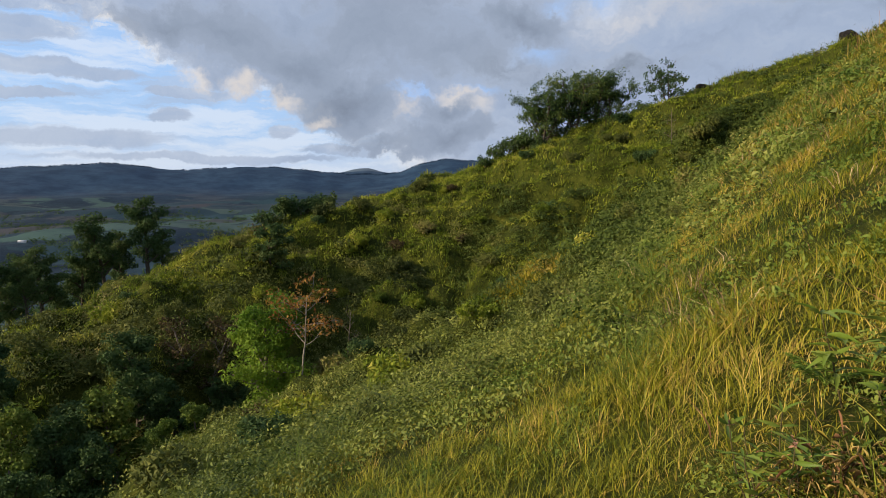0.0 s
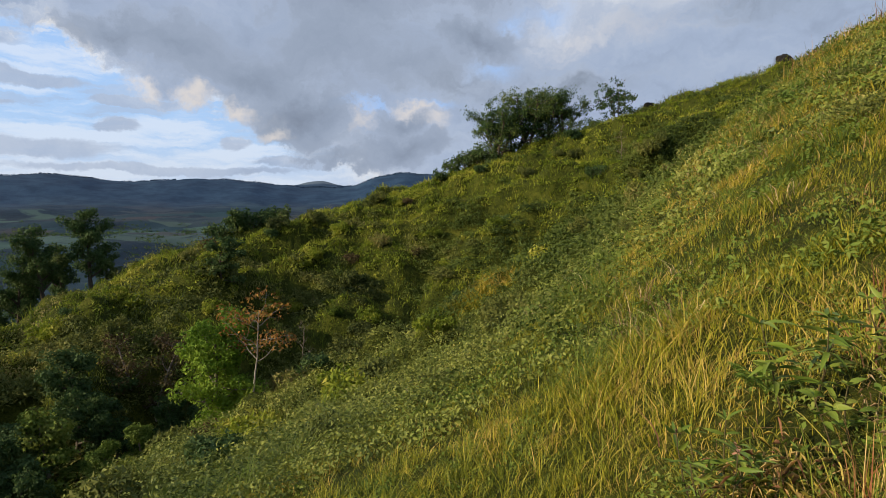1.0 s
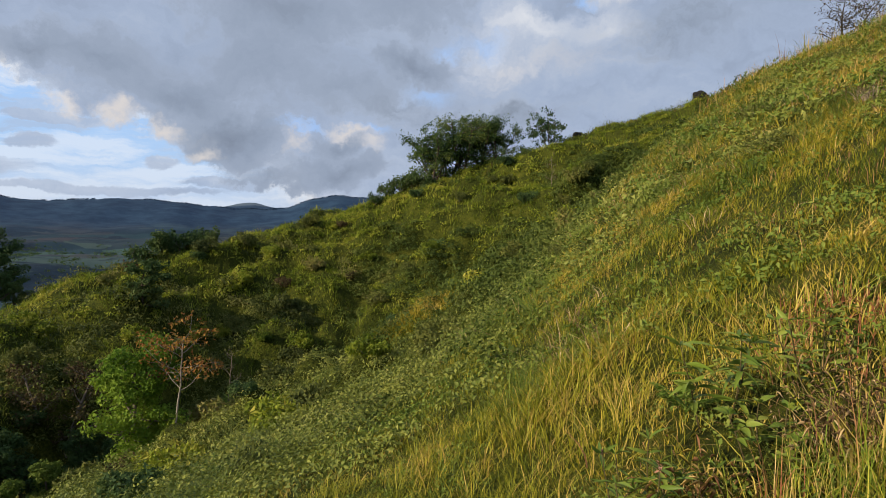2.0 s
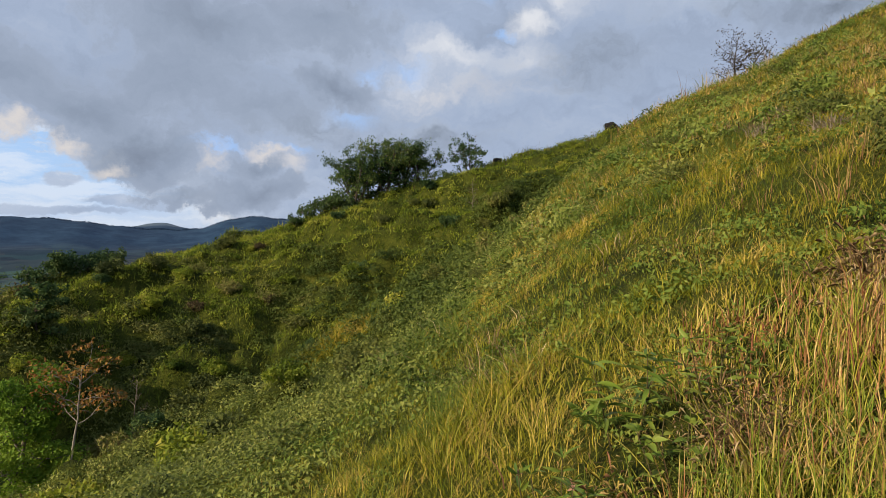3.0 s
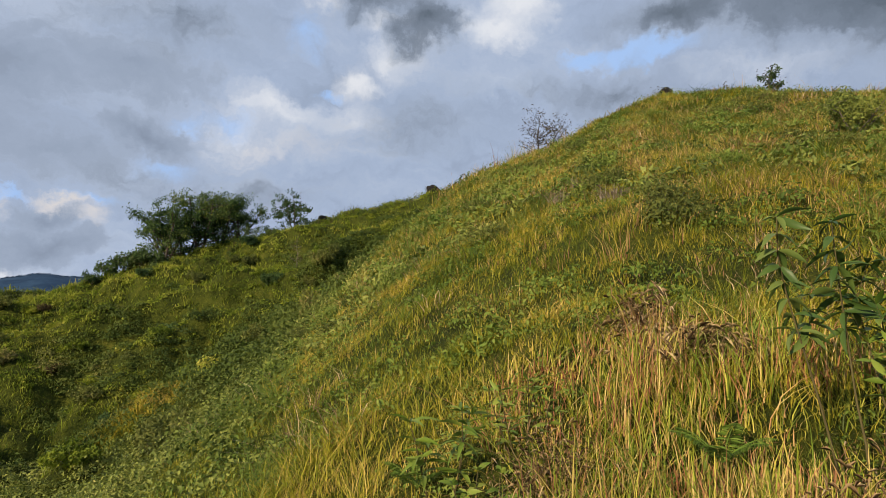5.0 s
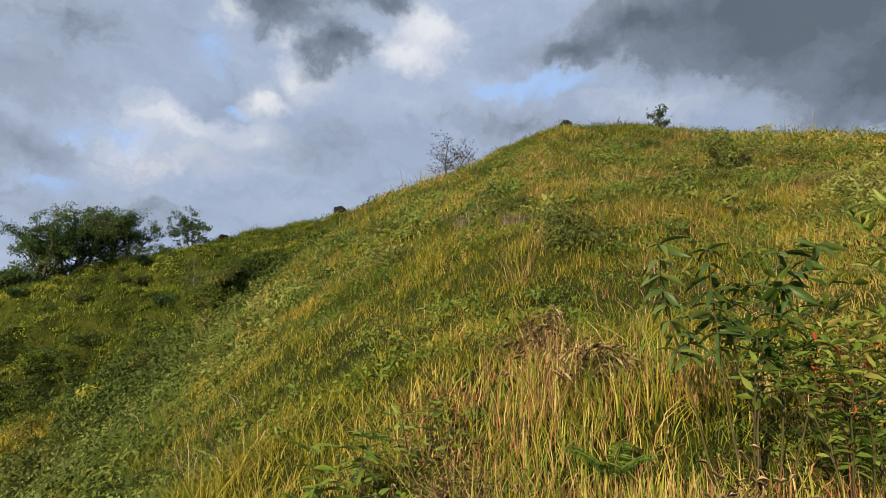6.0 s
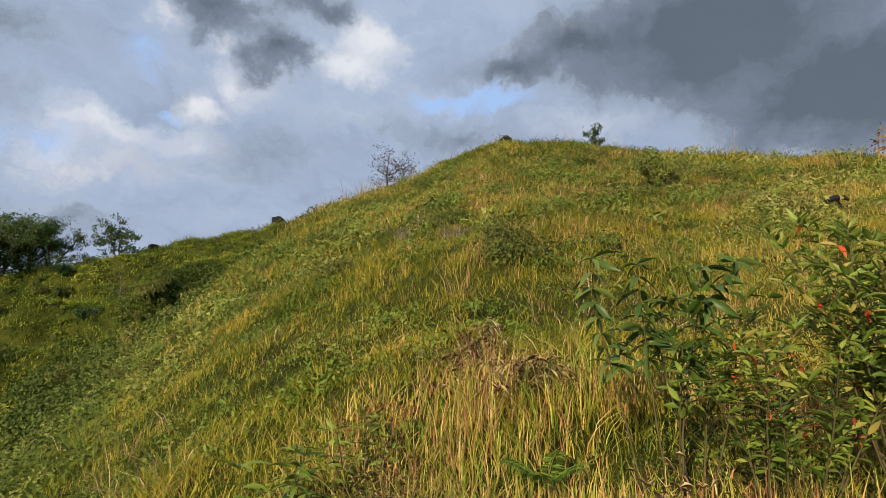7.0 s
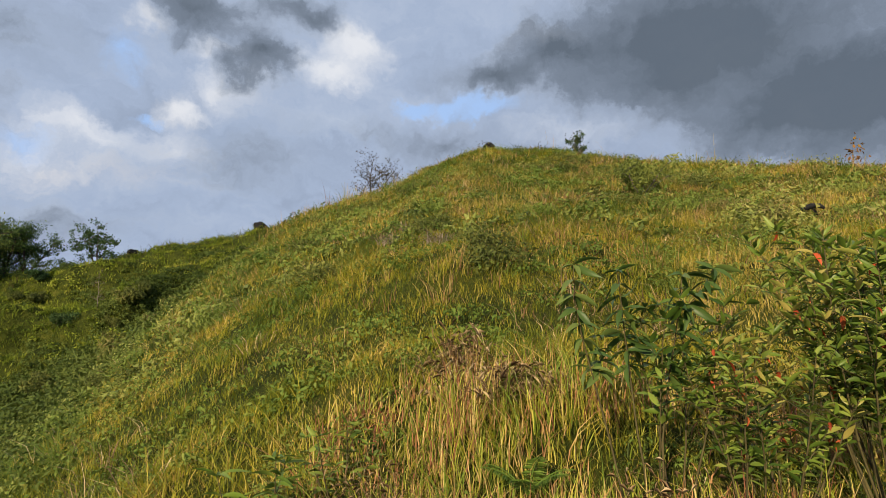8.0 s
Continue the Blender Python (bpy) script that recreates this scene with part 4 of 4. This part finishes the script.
tree("tree", "brownish half-withered tree in the gully", plan(-22.2, 33.0), 4.2, 1.6, 26, BARK_GREY, BROWN_LEAF, (0.12, 0.2), 5, 14, 0.6, 0.2, 0.5, 2, 8, extra=(0.3, SCRUB))
gully_tree = tree("tree", "dark green leafy tree deep in the gully", plan(-28.0, 30.0), 4.2, 1.7, 27, BARK_DARK, DARK_LEAF, (0.12, 0.21), 6, 52, 0.62, 0.15, 0.5, 1, 10, group="trees in the gully")
for az, r, spin, size in [(-25.0, 28, 40, .75), (-31.5, 28, 130, .85), (-34.5, 26, 200, .9), (-38, 29, 10, .8), (-33, 23.5, 280, .75), (-21, 30, 330, .6), (-40, 25, 60, .9), (-36.5, 22, 150, .7), (-19.2, 29.5, 250, .6)]:
    again(gully_tree, plan(az, r), spin, size)
lit_tree = tree("tree", "mid-green tree with glossy leaves in the gully", plan(-29.6, 27.0), 4.4, 1.3, 28, BARK_GREY, SHRUB_LEAF, (0.12, 0.20), 6, 52, 0.58, 0.15, 0.5, 1, 10, group="trees in the gully")
for az, r, spin, size in [(-23, 26.5, 60, .6), (-37.5, 25, 170, .8), (-26.5, 24.5, 230, .6)]:
    again(lit_tree, plan(az, r), spin, size)
# trees below the far shoulder of the ridge
tall_tree = tree("tree", "tall dark tree rising from the valley side", plan(-26.4, 56.0), 6.6, 2.1, 31, BARK_DARK, DARK_LEAF, (0.15, 0.26), 6, 50, 0.85, 0.25, 0.5, 1, 11, group="trees below the ridge")
for az, r, spin, size in [(-29.7, 56, 80, .9), (-28.4, 60, 150, .85), (-31.5, 57, 210, .82), (-34.2, 53, 20, .8), (-36.5, 55, 300, .85), (-33, 62, 100, .8), (-38.5, 50, 240, .9), (-35.2, 49, 45, .6), (-25.2, 60, 10, .62), (-38, 60, 190, 1.0), (-31, 64, 260, .9)]:
    again(tall_tree, plan(az, r), spin, size)
tree("tree", "small dark tree on the crest above the valley", plan(-14.7, 55.5), 2.3, 1.1, 33, BARK_DARK, DARK_LEAF, (0.16, 0.28), 5, 20, 0.6, 0.2, 0.3, 1, 8, flat=0.5)
# on the brow towards the summit
bare_tree("small_tree", "nearly leafless grey small tree on the brow", plan(43.6, 38.3), 2.5, 1.5, 41, BARK_DARK, BROWN_LEAF, 1000, 13, 0.030, 0.25, 0.15, 2, (0.08, 0.17))
bare_tree("small_tree", "low nearly leafless sapling on the brow", plan(45.6, 38.6), 1.2, 0.6, 42, BARK_DARK, BROWN_LEAF, 130, 7, 0.026, 0.7, 0.15, 2)
tree("small_tree", "small dark layered tree on the summit skyline", plan(63.3, 34.6), 1.45, 0.85, 43, BARK_DARK, DARK_LEAF, (0.09, 0.16), 4, 9, 0.22, 0.30, 0.25, 1, 9, flat=0.3, thick=0.03, extra=(0.3, BROWN_LEAF))
bare_tree("small_tree", "thin leafless sapling on the summit", plan(59.7, 37.0), 1.0, 0.5, 44, BARK_GREY, BROWN_LEAF, 60, 6, 0.012, 0.9, 0.2)
bare_tree("dead_twig", "dead twig standing by the summit boulder", plan(54.2, 37.6), 0.9, 0.5, 46, BARK_GREY, BROWN_LEAF, 25, 3, 0.010, 0.6, 0.6)
bare_tree("small_tree", "rust-leaved sapling on the skyline", plan(85.8, 22.0), 0.95, 0.4, 45, BARK_GREY, RUSTY_LEAF, 80, 6, 0.012, 0.9, 0.2)

# ---- shrubs ----
shrub("shrub", "broad green shrub among the slope's grass", plan(69.3, 17.0), 1.15, 1.2, 51, SCRUB, (0.05, 0.10), 200, 20)
crest_shrub = shrub("shrub", "dark green shrub on the crest", plan(5.1, 62.0), 1.6, 1.5, 52, DARK_LEAF, (0.16, 0.28), 70, 14, "shrubs on the crest")
for az, r, spin, size in [(6.4, 61.5, 50, 1.1), (7.6, 61, 120, 1.2), (8.6, 60.5, 300, 1.1), (-13.2, 56, 200, 1.2), (-12, 56.6, 90, 1.1), (-10.9, 57.4, 10, 1.0), (18.2, 62, 160, .8), (3.9, 61, 210, .7), (-16.3, 54.5, 70, 1.0)]:
    again(crest_shrub, plan(az, r), spin, size)
kinds = [shrub("shrub", "green shrub in the scrub of the ridge", plan(-2.0, 44.0), 1.5, 1.1, 53, GULLY_SCRUB, (0.13, 0.24), 120, 18, "scrub shrubs", True),
         shrub("shrub", "dark green shrub in the scrub of the ridge", plan(10.0, 50.0), 1.4, 1.0, 54, DARK_LEAF, (0.13, 0.24), 120, 18, "scrub shrubs", True),
         shrub("shrub", "light green shrub in the scrub of the ridge", plan(-8.0, 48.0), 1.3, 0.9, 55, SLOPE_GRASS, (0.13, 0.24), 120, 18, "scrub shrubs", True),
         shrub("shrub", "brownish withered shrub in the scrub", plan(-3.0, 36.5), 1.3, 0.8, 56, BROWN_LEAF, (0.12, 0.22), 70, 12, "scrub shrubs")]
rng = np.random.default_rng(77)
x, y, r, a = scatter(rng, 260, 15, 62, -40, 36)
for k in np.flatnonzero((r > brow_of(a) + 2) & (r < crest_of(a) - np.where(a > 17, 9, 2))):
    kind = kinds[int(rng.choice(4, p=[0.46, 0.16, 0.32, 0.06]))]
    again(kind, Vector((x[k], y[k], float(ground(x[k], y[k])) - 0.1)), float(rng.uniform(0, 360)), float(rng.uniform(0.55, 1.15)))
again(kinds[3], plan(-4.5, 47.5), 20, 0.9)
for az, r in [(-1.5, 37.0), (0.5, 36.0), (-3.8, 38.5), (2.2, 37.5)]:
    again(kinds[3], plan(az, r), az * 50, 0.9)
herb = [shrub("shrub", "low leafy green shrub in the meadow", plan(20.0, 12.0), 0.9, 0.26, 57, SHRUB_LEAF, (0.04, 0.08), 90, 20, "meadow shrubs", True),
        shrub("shrub", "low dark green shrub in the meadow", plan(38.0, 16.0), 1.0, 0.28, 58, GULLY_SCRUB, (0.04, 0.085), 100, 20, "meadow shrubs", True)]
x, y, r, a = scatter(rng, 330, 6, 36, -30, 92)
for k in np.flatnonzero(r < brow_of(a) - 4):
    again(herb[int(rng.uniform() < 0.55)], Vector((x[k], y[k], float(ground(x[k], y[k])) - 0.05)), float(rng.uniform(0, 360)), float(rng.uniform(0.5, 1.25)))


# ---- rocks and the charred log ----
def rock(name, label, at, size, seed, mat=ROCK):
    bm = bmesh.new()
    bmesh.ops.create_icosphere(bm, subdivisions=3, radius=1.0)
    for v in bm.verts:
        n = noise.fractal(v.co * 1.1 + Vector((seed, 0, 0)), 1.0, 2.0, 4)
        v.co = Vector((v.co.x * size[0], v.co.y * size[1], v.co.z * size[2])) * (1 + 0.35 * n)
    me = bpy.data.meshes.new(name)
    bm.to_mesh(me)
    bm.free()
    me.materials.append(mat)
    ob = new(name, me)
    ob.location = at
    return tagged(ob, label, "rock")


rock("rock", "dark weathered boulder on the ridge crest", plan(33.2, 62.0) + Vector((0, 0, .60)), (0.70, 0.5, 0.60), 3.1)
rock("rock", "small dark rock on the ridge crest", plan(22.8, 62.0) + Vector((0, 0, .32)), (0.5, 0.35, 0.3), 9.4)
rock("rock", "dark brown boulder on the summit", plan(55.0, 38.0) + Vector((0, 0, .58)), (0.50, 0.4, 0.36), 5.7)
log = new("burnt_log")
log.matrix_world = turn(plan(82.6, 12.4) + Vector((0, 0, 0.19)), -82.6, 0.78)
wood = Soup()
tube(wood, [(-0.26, 0.05, -0.34), (-0.2, 0.05, -0.12), (-0.12, 0.02, 0.02), (0.05, 0, 0.07), (0.22, -0.04, 0.05), (0.30, -0.05, -0.02)], [0.06, 0.06, 0.07, 0.065, 0.05, 0.03], 8)
part("stem", wood, CHAR, log, soft=True)
wood = Soup()
tube(wood, [(0.05, 0, 0.06), (0.12, 0.05, -0.05), (0.2, 0.1, -0.3)], [0.035, 0.03, 0.02], 6)
part("branch", wood, CHAR, log, soft=True)
tagged(log, "charred black crooked log in the dry grass", "log")


# ---- plants close to the path ----
def leaf_shape(name, width, droop, fold, mat):
    """One lance-shaped leaf of length 1 along x: folded at the midrib, tip hanging."""
    f = np.array([0.0, 0.16, 0.38, 0.62, 0.84, 1.0])
    half = 0.5 * width * np.sin(np.pi * f ** 0.85)
    v, tri = [(0, 0, 0)], []
    for k in range(1, 5):
        z = -droop * f[k] ** 2
        v += [(f[k], half[k], z + fold * half[k]), (f[k], 0, z), (f[k], -half[k], z + fold * half[k])]
    v.append((1, 0, -droop))
    tri += [(0, 2, 1), (0, 3, 2)]
    for k in range(3):
        i = 1 + 3 * k
        tri += [(i, i + 1, i + 4), (i, i + 4, i + 3), (i + 1, i + 2, i + 5), (i + 1, i + 5, i + 4)]
    tri += [(10, 11, 13), (11, 12, 13)]
    return mesh(name, v, tri, mat, soft=True)


def leafy_plant(name, label, at, height, stems, leaf, seed, mat, spread=0.35, whorl=2, gap=0.06, width=0.26, red=0.0, droop=0.3, bare_foot=0.3, petals=False, rise=(0.0, 0.7), shoots=None):
    """A herb or bush of upright stems with pairs of lance-shaped leaves; each stem and each leaf is a part of its own."""
    rng = np.random.default_rng(seed)
    root = new(name)
    root.location = at
    blade, scarlet = leaf_shape("leaf", width, droop, 0.5, mat), leaf_shape("withered_leaf", width * 1.3, 0.35, 0.9, RED_LEAF)
    count = 0
    for s in range(stems):
        a = s * 2.4 + rng.uniform(-0.4, 0.4)
        reach_ = spread * math.sqrt((s + 0.5) / stems) * 1.35
        d = np.array([math.cos(a) * reach_, math.sin(a) * reach_, 1.0])
        path = bough(rng, (0.05 * math.cos(a), 0.05 * math.sin(a), -0.05), d, height * rng.uniform(0.78, 1.0) + 0.05, 8, 0.06, 0.05)
        stem = Soup()
        tube(stem, path, np.linspace(0.0035 + 0.0022 * height, 0.002, len(path)), 5)
        sides = limbs(rng, stem, path, 0.006, (3 if height > 0.5 else 1) if shoots is None else shoots, height * 0.30, 0.9, 0.45, 0.12, 4, 0.7)
        stalk = part("stem", stem, STEM, root, soft=True)
        joined = Soup()
        for p, _ in [(path, 0)] + sides:
            foot = bare_foot if p is path else 0.25
            p = np.array(p)
            k = max(2, int(np.linalg.norm(np.diff(p, axis=0), axis=1).sum() * (1 - foot) / gap))
            for j in range(k + 1):
                f = (foot + (1 - foot) * j / k) * (len(p) - 1)
                i = min(int(f), len(p) - 2)
                q = p[i] + (p[i + 1] - p[i]) * (f - i)
                top = j == k
                for m in range(whorl + 2 * top):
                    turn_ = j * 1.57 + m * 2 * math.pi / (whorl + 2 * top) + rng.uniform(-0.35, 0.35)
                    out = np.array([math.cos(turn_), math.sin(turn_), rng.uniform(*rise) + 0.35 * top])
                    L = rng.uniform(*leaf) * (0.75 if top and m > 1 else 1.0)
                    withered = rng.uniform() < red
                    if withered:
                        out[2], L = -0.9, L * 0.7
                    out /= np.linalg.norm(out)
                    y = np.cross([0, 0, 1.0], out) + rng.normal(0, 0.55, 3)
                    y -= out * y.dot(out)
                    y /= np.linalg.norm(y)
                    ob = new("withered_leaf" if withered else "leaf", scarlet if withered else blade)
                    ob.parent = stalk
                    m4 = Matrix([list(v) + [0] for v in (out * L, y * L, np.cross(out, y) * L)] + [[0, 0, 0, 1]]).transposed()
                    m4.translation = Vector(q)
                    ob.matrix_local = m4
                    count += 1
        if petals and s < 3:
            head = Soup()
            d = rng.normal(0, 1, (14, 3))
            leaves(head, rng, np.repeat([path[-1]], 14, 0), d + np.array([0, 0, 0.8]), 0.02, 0.009)
            part("flower_head", head, PINK_PETAL, root, "pale pink flower head")
    return tagged(root, label, "plant")


def tuft(name, label, at, radius, height, count, seed, mat, width=(0.006, 0.012), lean=1.0, category="plant"):
    """A heap of bent dead or green blades from one foot."""
    rng = np.random.default_rng(seed)
    t, d = rng.uniform(0, 2 * np.pi, count), np.abs(rng.normal(0, radius * 0.5, count))
    base = np.stack([d * np.cos(t), d * np.sin(t), np.full(count, -0.03)], 1)
    s = Soup()
    blades(s, rng, base, rng.uniform(0.5, 1.0, count) * height, rng.uniform(*width, count), np.abs(rng.normal(lean, 0.5, count)), 4, t + rng.normal(0, 0.6, count))
    ob = new(name, s.mesh(name, mat))
    ob.location = at
    return tagged(ob, label, category)


def fern(name, label, at, length, fronds, seed, mat, spin=0.0):
    """A fern: arching fronds, each a part, with rows of narrow leaflets."""
    rng = np.random.default_rng(seed)
    root = new(name)
    root.location = at
    for k in range(fronds):
        a = spin + k * 2 * math.pi / fronds + rng.uniform(-0.3, 0.3)
        L = length * rng.uniform(0.75, 1.1)
        path = [np.array([math.cos(a) * L * f, math.sin(a) * L * f, L * (1.15 * f - 0.62 * f * f) + 0.02]) for f in np.linspace(0, 1, 12)]
        s = Soup()
        tube(s, path, np.linspace(0.004, 0.001, 12), 4)
        side = np.array([-math.sin(a), math.cos(a), 0.0])
        for sign in (-1, 1):
            f = np.linspace(0.15, 0.99, 34)
            b = np.stack([np.interp(f, np.linspace(0, 1, 12), [p[i] for p in path]) for i in range(3)], 1)
            w = sign * side + np.array([math.cos(a), math.sin(a), 0]) * 0.35
            ll = L * 0.26 * np.sin(np.pi * np.clip(f * 0.85 + 0.13, 0, 1)) + 0.01
            leaves(s, rng, b, np.repeat([w], 34, 0) + rng.normal(0, 0.08, (34, 3)), ll, ll * 0.12, 0.05, 0.15)
        part("frond", s, mat, root)
    return tagged(root, label, "fern")


def beside(az, r):
    """Ground point at a heading and distance from the end of the path."""
    x, y = 0.09 + r * math.sin(radians(az)), -0.04 + r * math.cos(radians(az))
    return Vector((x, y, float(ground(x, y))))


leafy_plant("bush", "leafy bush with lance-shaped leaves and some scarlet ones", beside(87.0, 2.8), 1.22, 26, (0.05, 0.085), 61, GLOSSY_LEAF, 0.30, 3, 0.042, 0.27, 0.022, 0.22, 0.45, rise=(0.1, 1.3), shoots=4)
leafy_plant("bush", "lower leafy bush with glossy green leaves", beside(77.8, 2.6), 0.86, 13, (0.048, 0.080), 62, GLOSSY_LEAF, 0.30, 3, 0.042, 0.26, 0.015, 0.25, 0.45, rise=(0.0, 1.2), shoots=3)
leafy_plant("plant", "upright plant with large drooping dark green leaves", beside(68.2, 2.6), 1.08, 3, (0.08, 0.13), 63, DEEP_LEAF, 0.12, 4, 0.055, 0.27, 0.0, 0.40, 0.62, rise=(-0.9, 0.4), shoots=1)
leafy_plant("plant", "slender leafy sapling beside the bush", beside(70.8, 2.75), 0.90, 4, (0.06, 0.10), 69, GLOSSY_LEAF, 0.22, 3, 0.07, 0.28, 0.0, 0.2, 0.5, rise=(-0.1, 1.1), shoots=3)
leafy_plant("plant", "leafy green herb in the tall grass", beside(83.0, 2.1), 0.42, 4, (0.05, 0.09), 64, HERB_LEAF, 0.3, 2, 0.05, 0.4, 0.0, 0.2)
leafy_plant("plant", "herb with long drooping bright green leaves", plan(35.7, 2.9), 0.44, 3, (0.09, 0.145), 65, HERB_LEAF, 0.30, 3, 0.07, 0.20, 0.0, 0.65, 0.4)
leafy_plant("plant", "leafy herb with broad green leaves", plan(43.0, 3.0), 0.36, 5, (0.05, 0.085), 66, HERB_LEAF, 0.40, 2, 0.06, 0.26)
leafy_plant("plant", "leafy herb with pale pink flower heads", plan(30.6, 2.2), 0.42, 7, (0.06, 0.10), 67, HERB_LEAF, 0.35, 2, 0.05, 0.19, 0.0, 0.3, 0.2, True)
leafy_plant("plant", "dark-leaved seedling low in the grass", plan(40.0, 2.5), 0.24, 4, (0.045, 0.08), 68, HERB_LEAF, 0.5, 2, 0.06, 0.4)


def withered_heap(name, label, at, radius, height, count, seed, size=(0.03, 0.085), mat=DEAD_LEAF):
    """Dead fern: curled brown leaflets heaped over bent pale stalks."""
    rng = np.random.default_rng(seed)
    root = new(name)
    root.location = at
    t, d = rng.uniform(0, 2 * np.pi, 90), np.abs(rng.normal(0, radius * 0.6, 90))
    s = Soup()
    blades(s, rng, np.stack([d * np.cos(t), d * np.sin(t), np.full(90, -0.03)], 1), rng.uniform(0.6, 1.25, 90) * height, rng.uniform(0.005, 0.010, 90), np.abs(rng.normal(0.7, 0.5, 90)), 4, t)
    tagged(part("stalk_tangle", s, STRAW, root, "bent pale stalks"), kind="stuff")
    u = rng.normal(0, 1, (count, 3))
    u[:, 2] = np.abs(u[:, 2])
    u /= np.linalg.norm(u, axis=1, keepdims=True)
    c = u * rng.uniform(0.45, 1.0, (count, 1)) * np.array([radius, radius, height]) * (1 + 0.3 * np.sin(4 * u[:, :1] + 6 * u[:, 1:2]))
    s = Soup()
    L = rng.uniform(*size, count)
    leaves(s, rng, c, rng.normal(0, 1, c.shape) + np.array([0, 0, -0.3]), L, L * rng.uniform(0.05, 0.14, count), 0.3, 0.5)
    tagged(part("frond_tangle", s, mat, root), kind="stuff")
    return tagged(root, label, "plant")


withered_heap("dead_fern", "heap of brown dead fern fronds and bent stalks", beside(56.0, 3.6), 0.36, 0.20, 1500, 71, (0.03, 0.08))
withered_heap("dead_fern", "brown dead fern by the reeds", beside(52.0, 3.9), 0.25, 0.30, 600, 76)
withered_heap("dead_fern", "heap of pale dead stalks by the path", plan(35.2, 2.35), 0.26, 0.22, 700, 72, (0.02, 0.07), STRAW)
withered_heap("dead_fern", "tangle of brown dead stalks under the bush", beside(71.0, 2.2), 0.32, 0.42, 1800, 73, (0.02, 0.06))
withered_heap("dead_fern", "tangle of reddish dead fern among the reeds", plan(46.0, 2.6), 0.25, 0.30, 960, 74, (0.015, 0.05))
for az, r, s in [(45.8, 12.1, 81), (50.8, 9.9, 82), (47.6, 13.5, 83)]:
    tuft("dry_tuft", "pale mauve-grey dry tuft in the slope's grass", plan(az, r), 0.28, 0.34, 260, s, PALE_TUFT, (0.010, 0.02), 1.0)
for az, r, s in [(-36.9, 37.0, 84), (-36.0, 38.0, 85), (-9.8, 36.0, 86), (-10.6, 35.5, 87), (-8.9, 35.8, 88)]:
    tuft("broad_leaved_plant", "pale green plant with long arching leaves", plan(az, r) + Vector((0, 0, 0.15)), 0.25, 1.3, 26, s, FERN_LEAF, (0.09, 0.16), 0.9)
fern("fern", "bright green fern among dry stalks", beside(58.2, 2.55) + Vector((0, 0, 0.10)), 0.20, 6, 91, FERN_LEAF, 0.4)
fern("fern", "small green fern in the meadow", plan(33.4, 3.1), 0.20, 5, 92, FERN_LEAF, 1.0)


# ---- woods and a farmhouse down in the valley ----
def far_woods(name, label, seed, count, r0, r1, size, leaf, keep, mat=DARK_LEAF):
    rng = np.random.default_rng(seed)
    x, y, r, a = scatter(rng, count, r0, r1, -48, 22, 0.6)
    ok = keep(x, y)
    soup = Soup()
    clumps(soup, rng, x[ok], y[ok], rng.uniform(*size, int(ok.sum())), 15, leaf, 1.1)
    tagged(new(name, soup.mesh(name, mat)), label, "woodland", kind="stuff")


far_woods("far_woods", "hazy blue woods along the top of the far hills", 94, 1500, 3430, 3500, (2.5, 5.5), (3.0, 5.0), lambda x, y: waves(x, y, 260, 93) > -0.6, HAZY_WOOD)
far_woods("far_woods", "dark woods on the valley side", 95, 700, 90, 300, (2.5, 5.0), (1.0, 2.2), lambda x, y: waves(x, y, 90, 96) > -0.2)
far_woods("far_woods", "dark woods and hedgerows across the valley floor", 97, 6000, 280, 1900, (3.0, 6.5), (2.0, 4.0), lambda x, y: waves(x, y, 300, 98) + 0.8 * waves(x, y, 80, 99) > 0.1)


def farmhouse(at, spin):
    root = new("farmhouse")
    root.matrix_world = turn(at, spin)
    for name, mat, box in (("wall", WHITE_WALL, ((-4.5, 4.5), (-3, 3), (-2, 2.2))),):
        bm = bmesh.new()
        bmesh.ops.create_cube(bm, size=1.0)
        for v in bm.verts:
            v.co = Vector([lo + (hi - lo) * (c + 0.5) for c, (lo, hi) in zip(v.co, box)])
        me = bpy.data.meshes.new(name)
        bm.to_mesh(me)
        bm.free()
        me.materials.append(mat)
        new(name, me).parent = root
    s = Soup()
    s.add([(-5, -3.5, 2.15), (5, -3.5, 2.15), (5, 0, 3.9), (-5, 0, 3.9), (-5, 3.5, 2.15), (5, 3.5, 2.15)],
          [(0, 1, 2), (0, 2, 3), (3, 2, 5), (3, 5, 4), (0, 3, 4), (1, 5, 2)])
    part("roof", s, ROOF_TIN, root)
    return tagged(root, "small white farmhouse far down in the valley", "house")


farmhouse(plan(-35.2, 1036), 20)
farmhouse(plan(-11.5, 1900), -30)
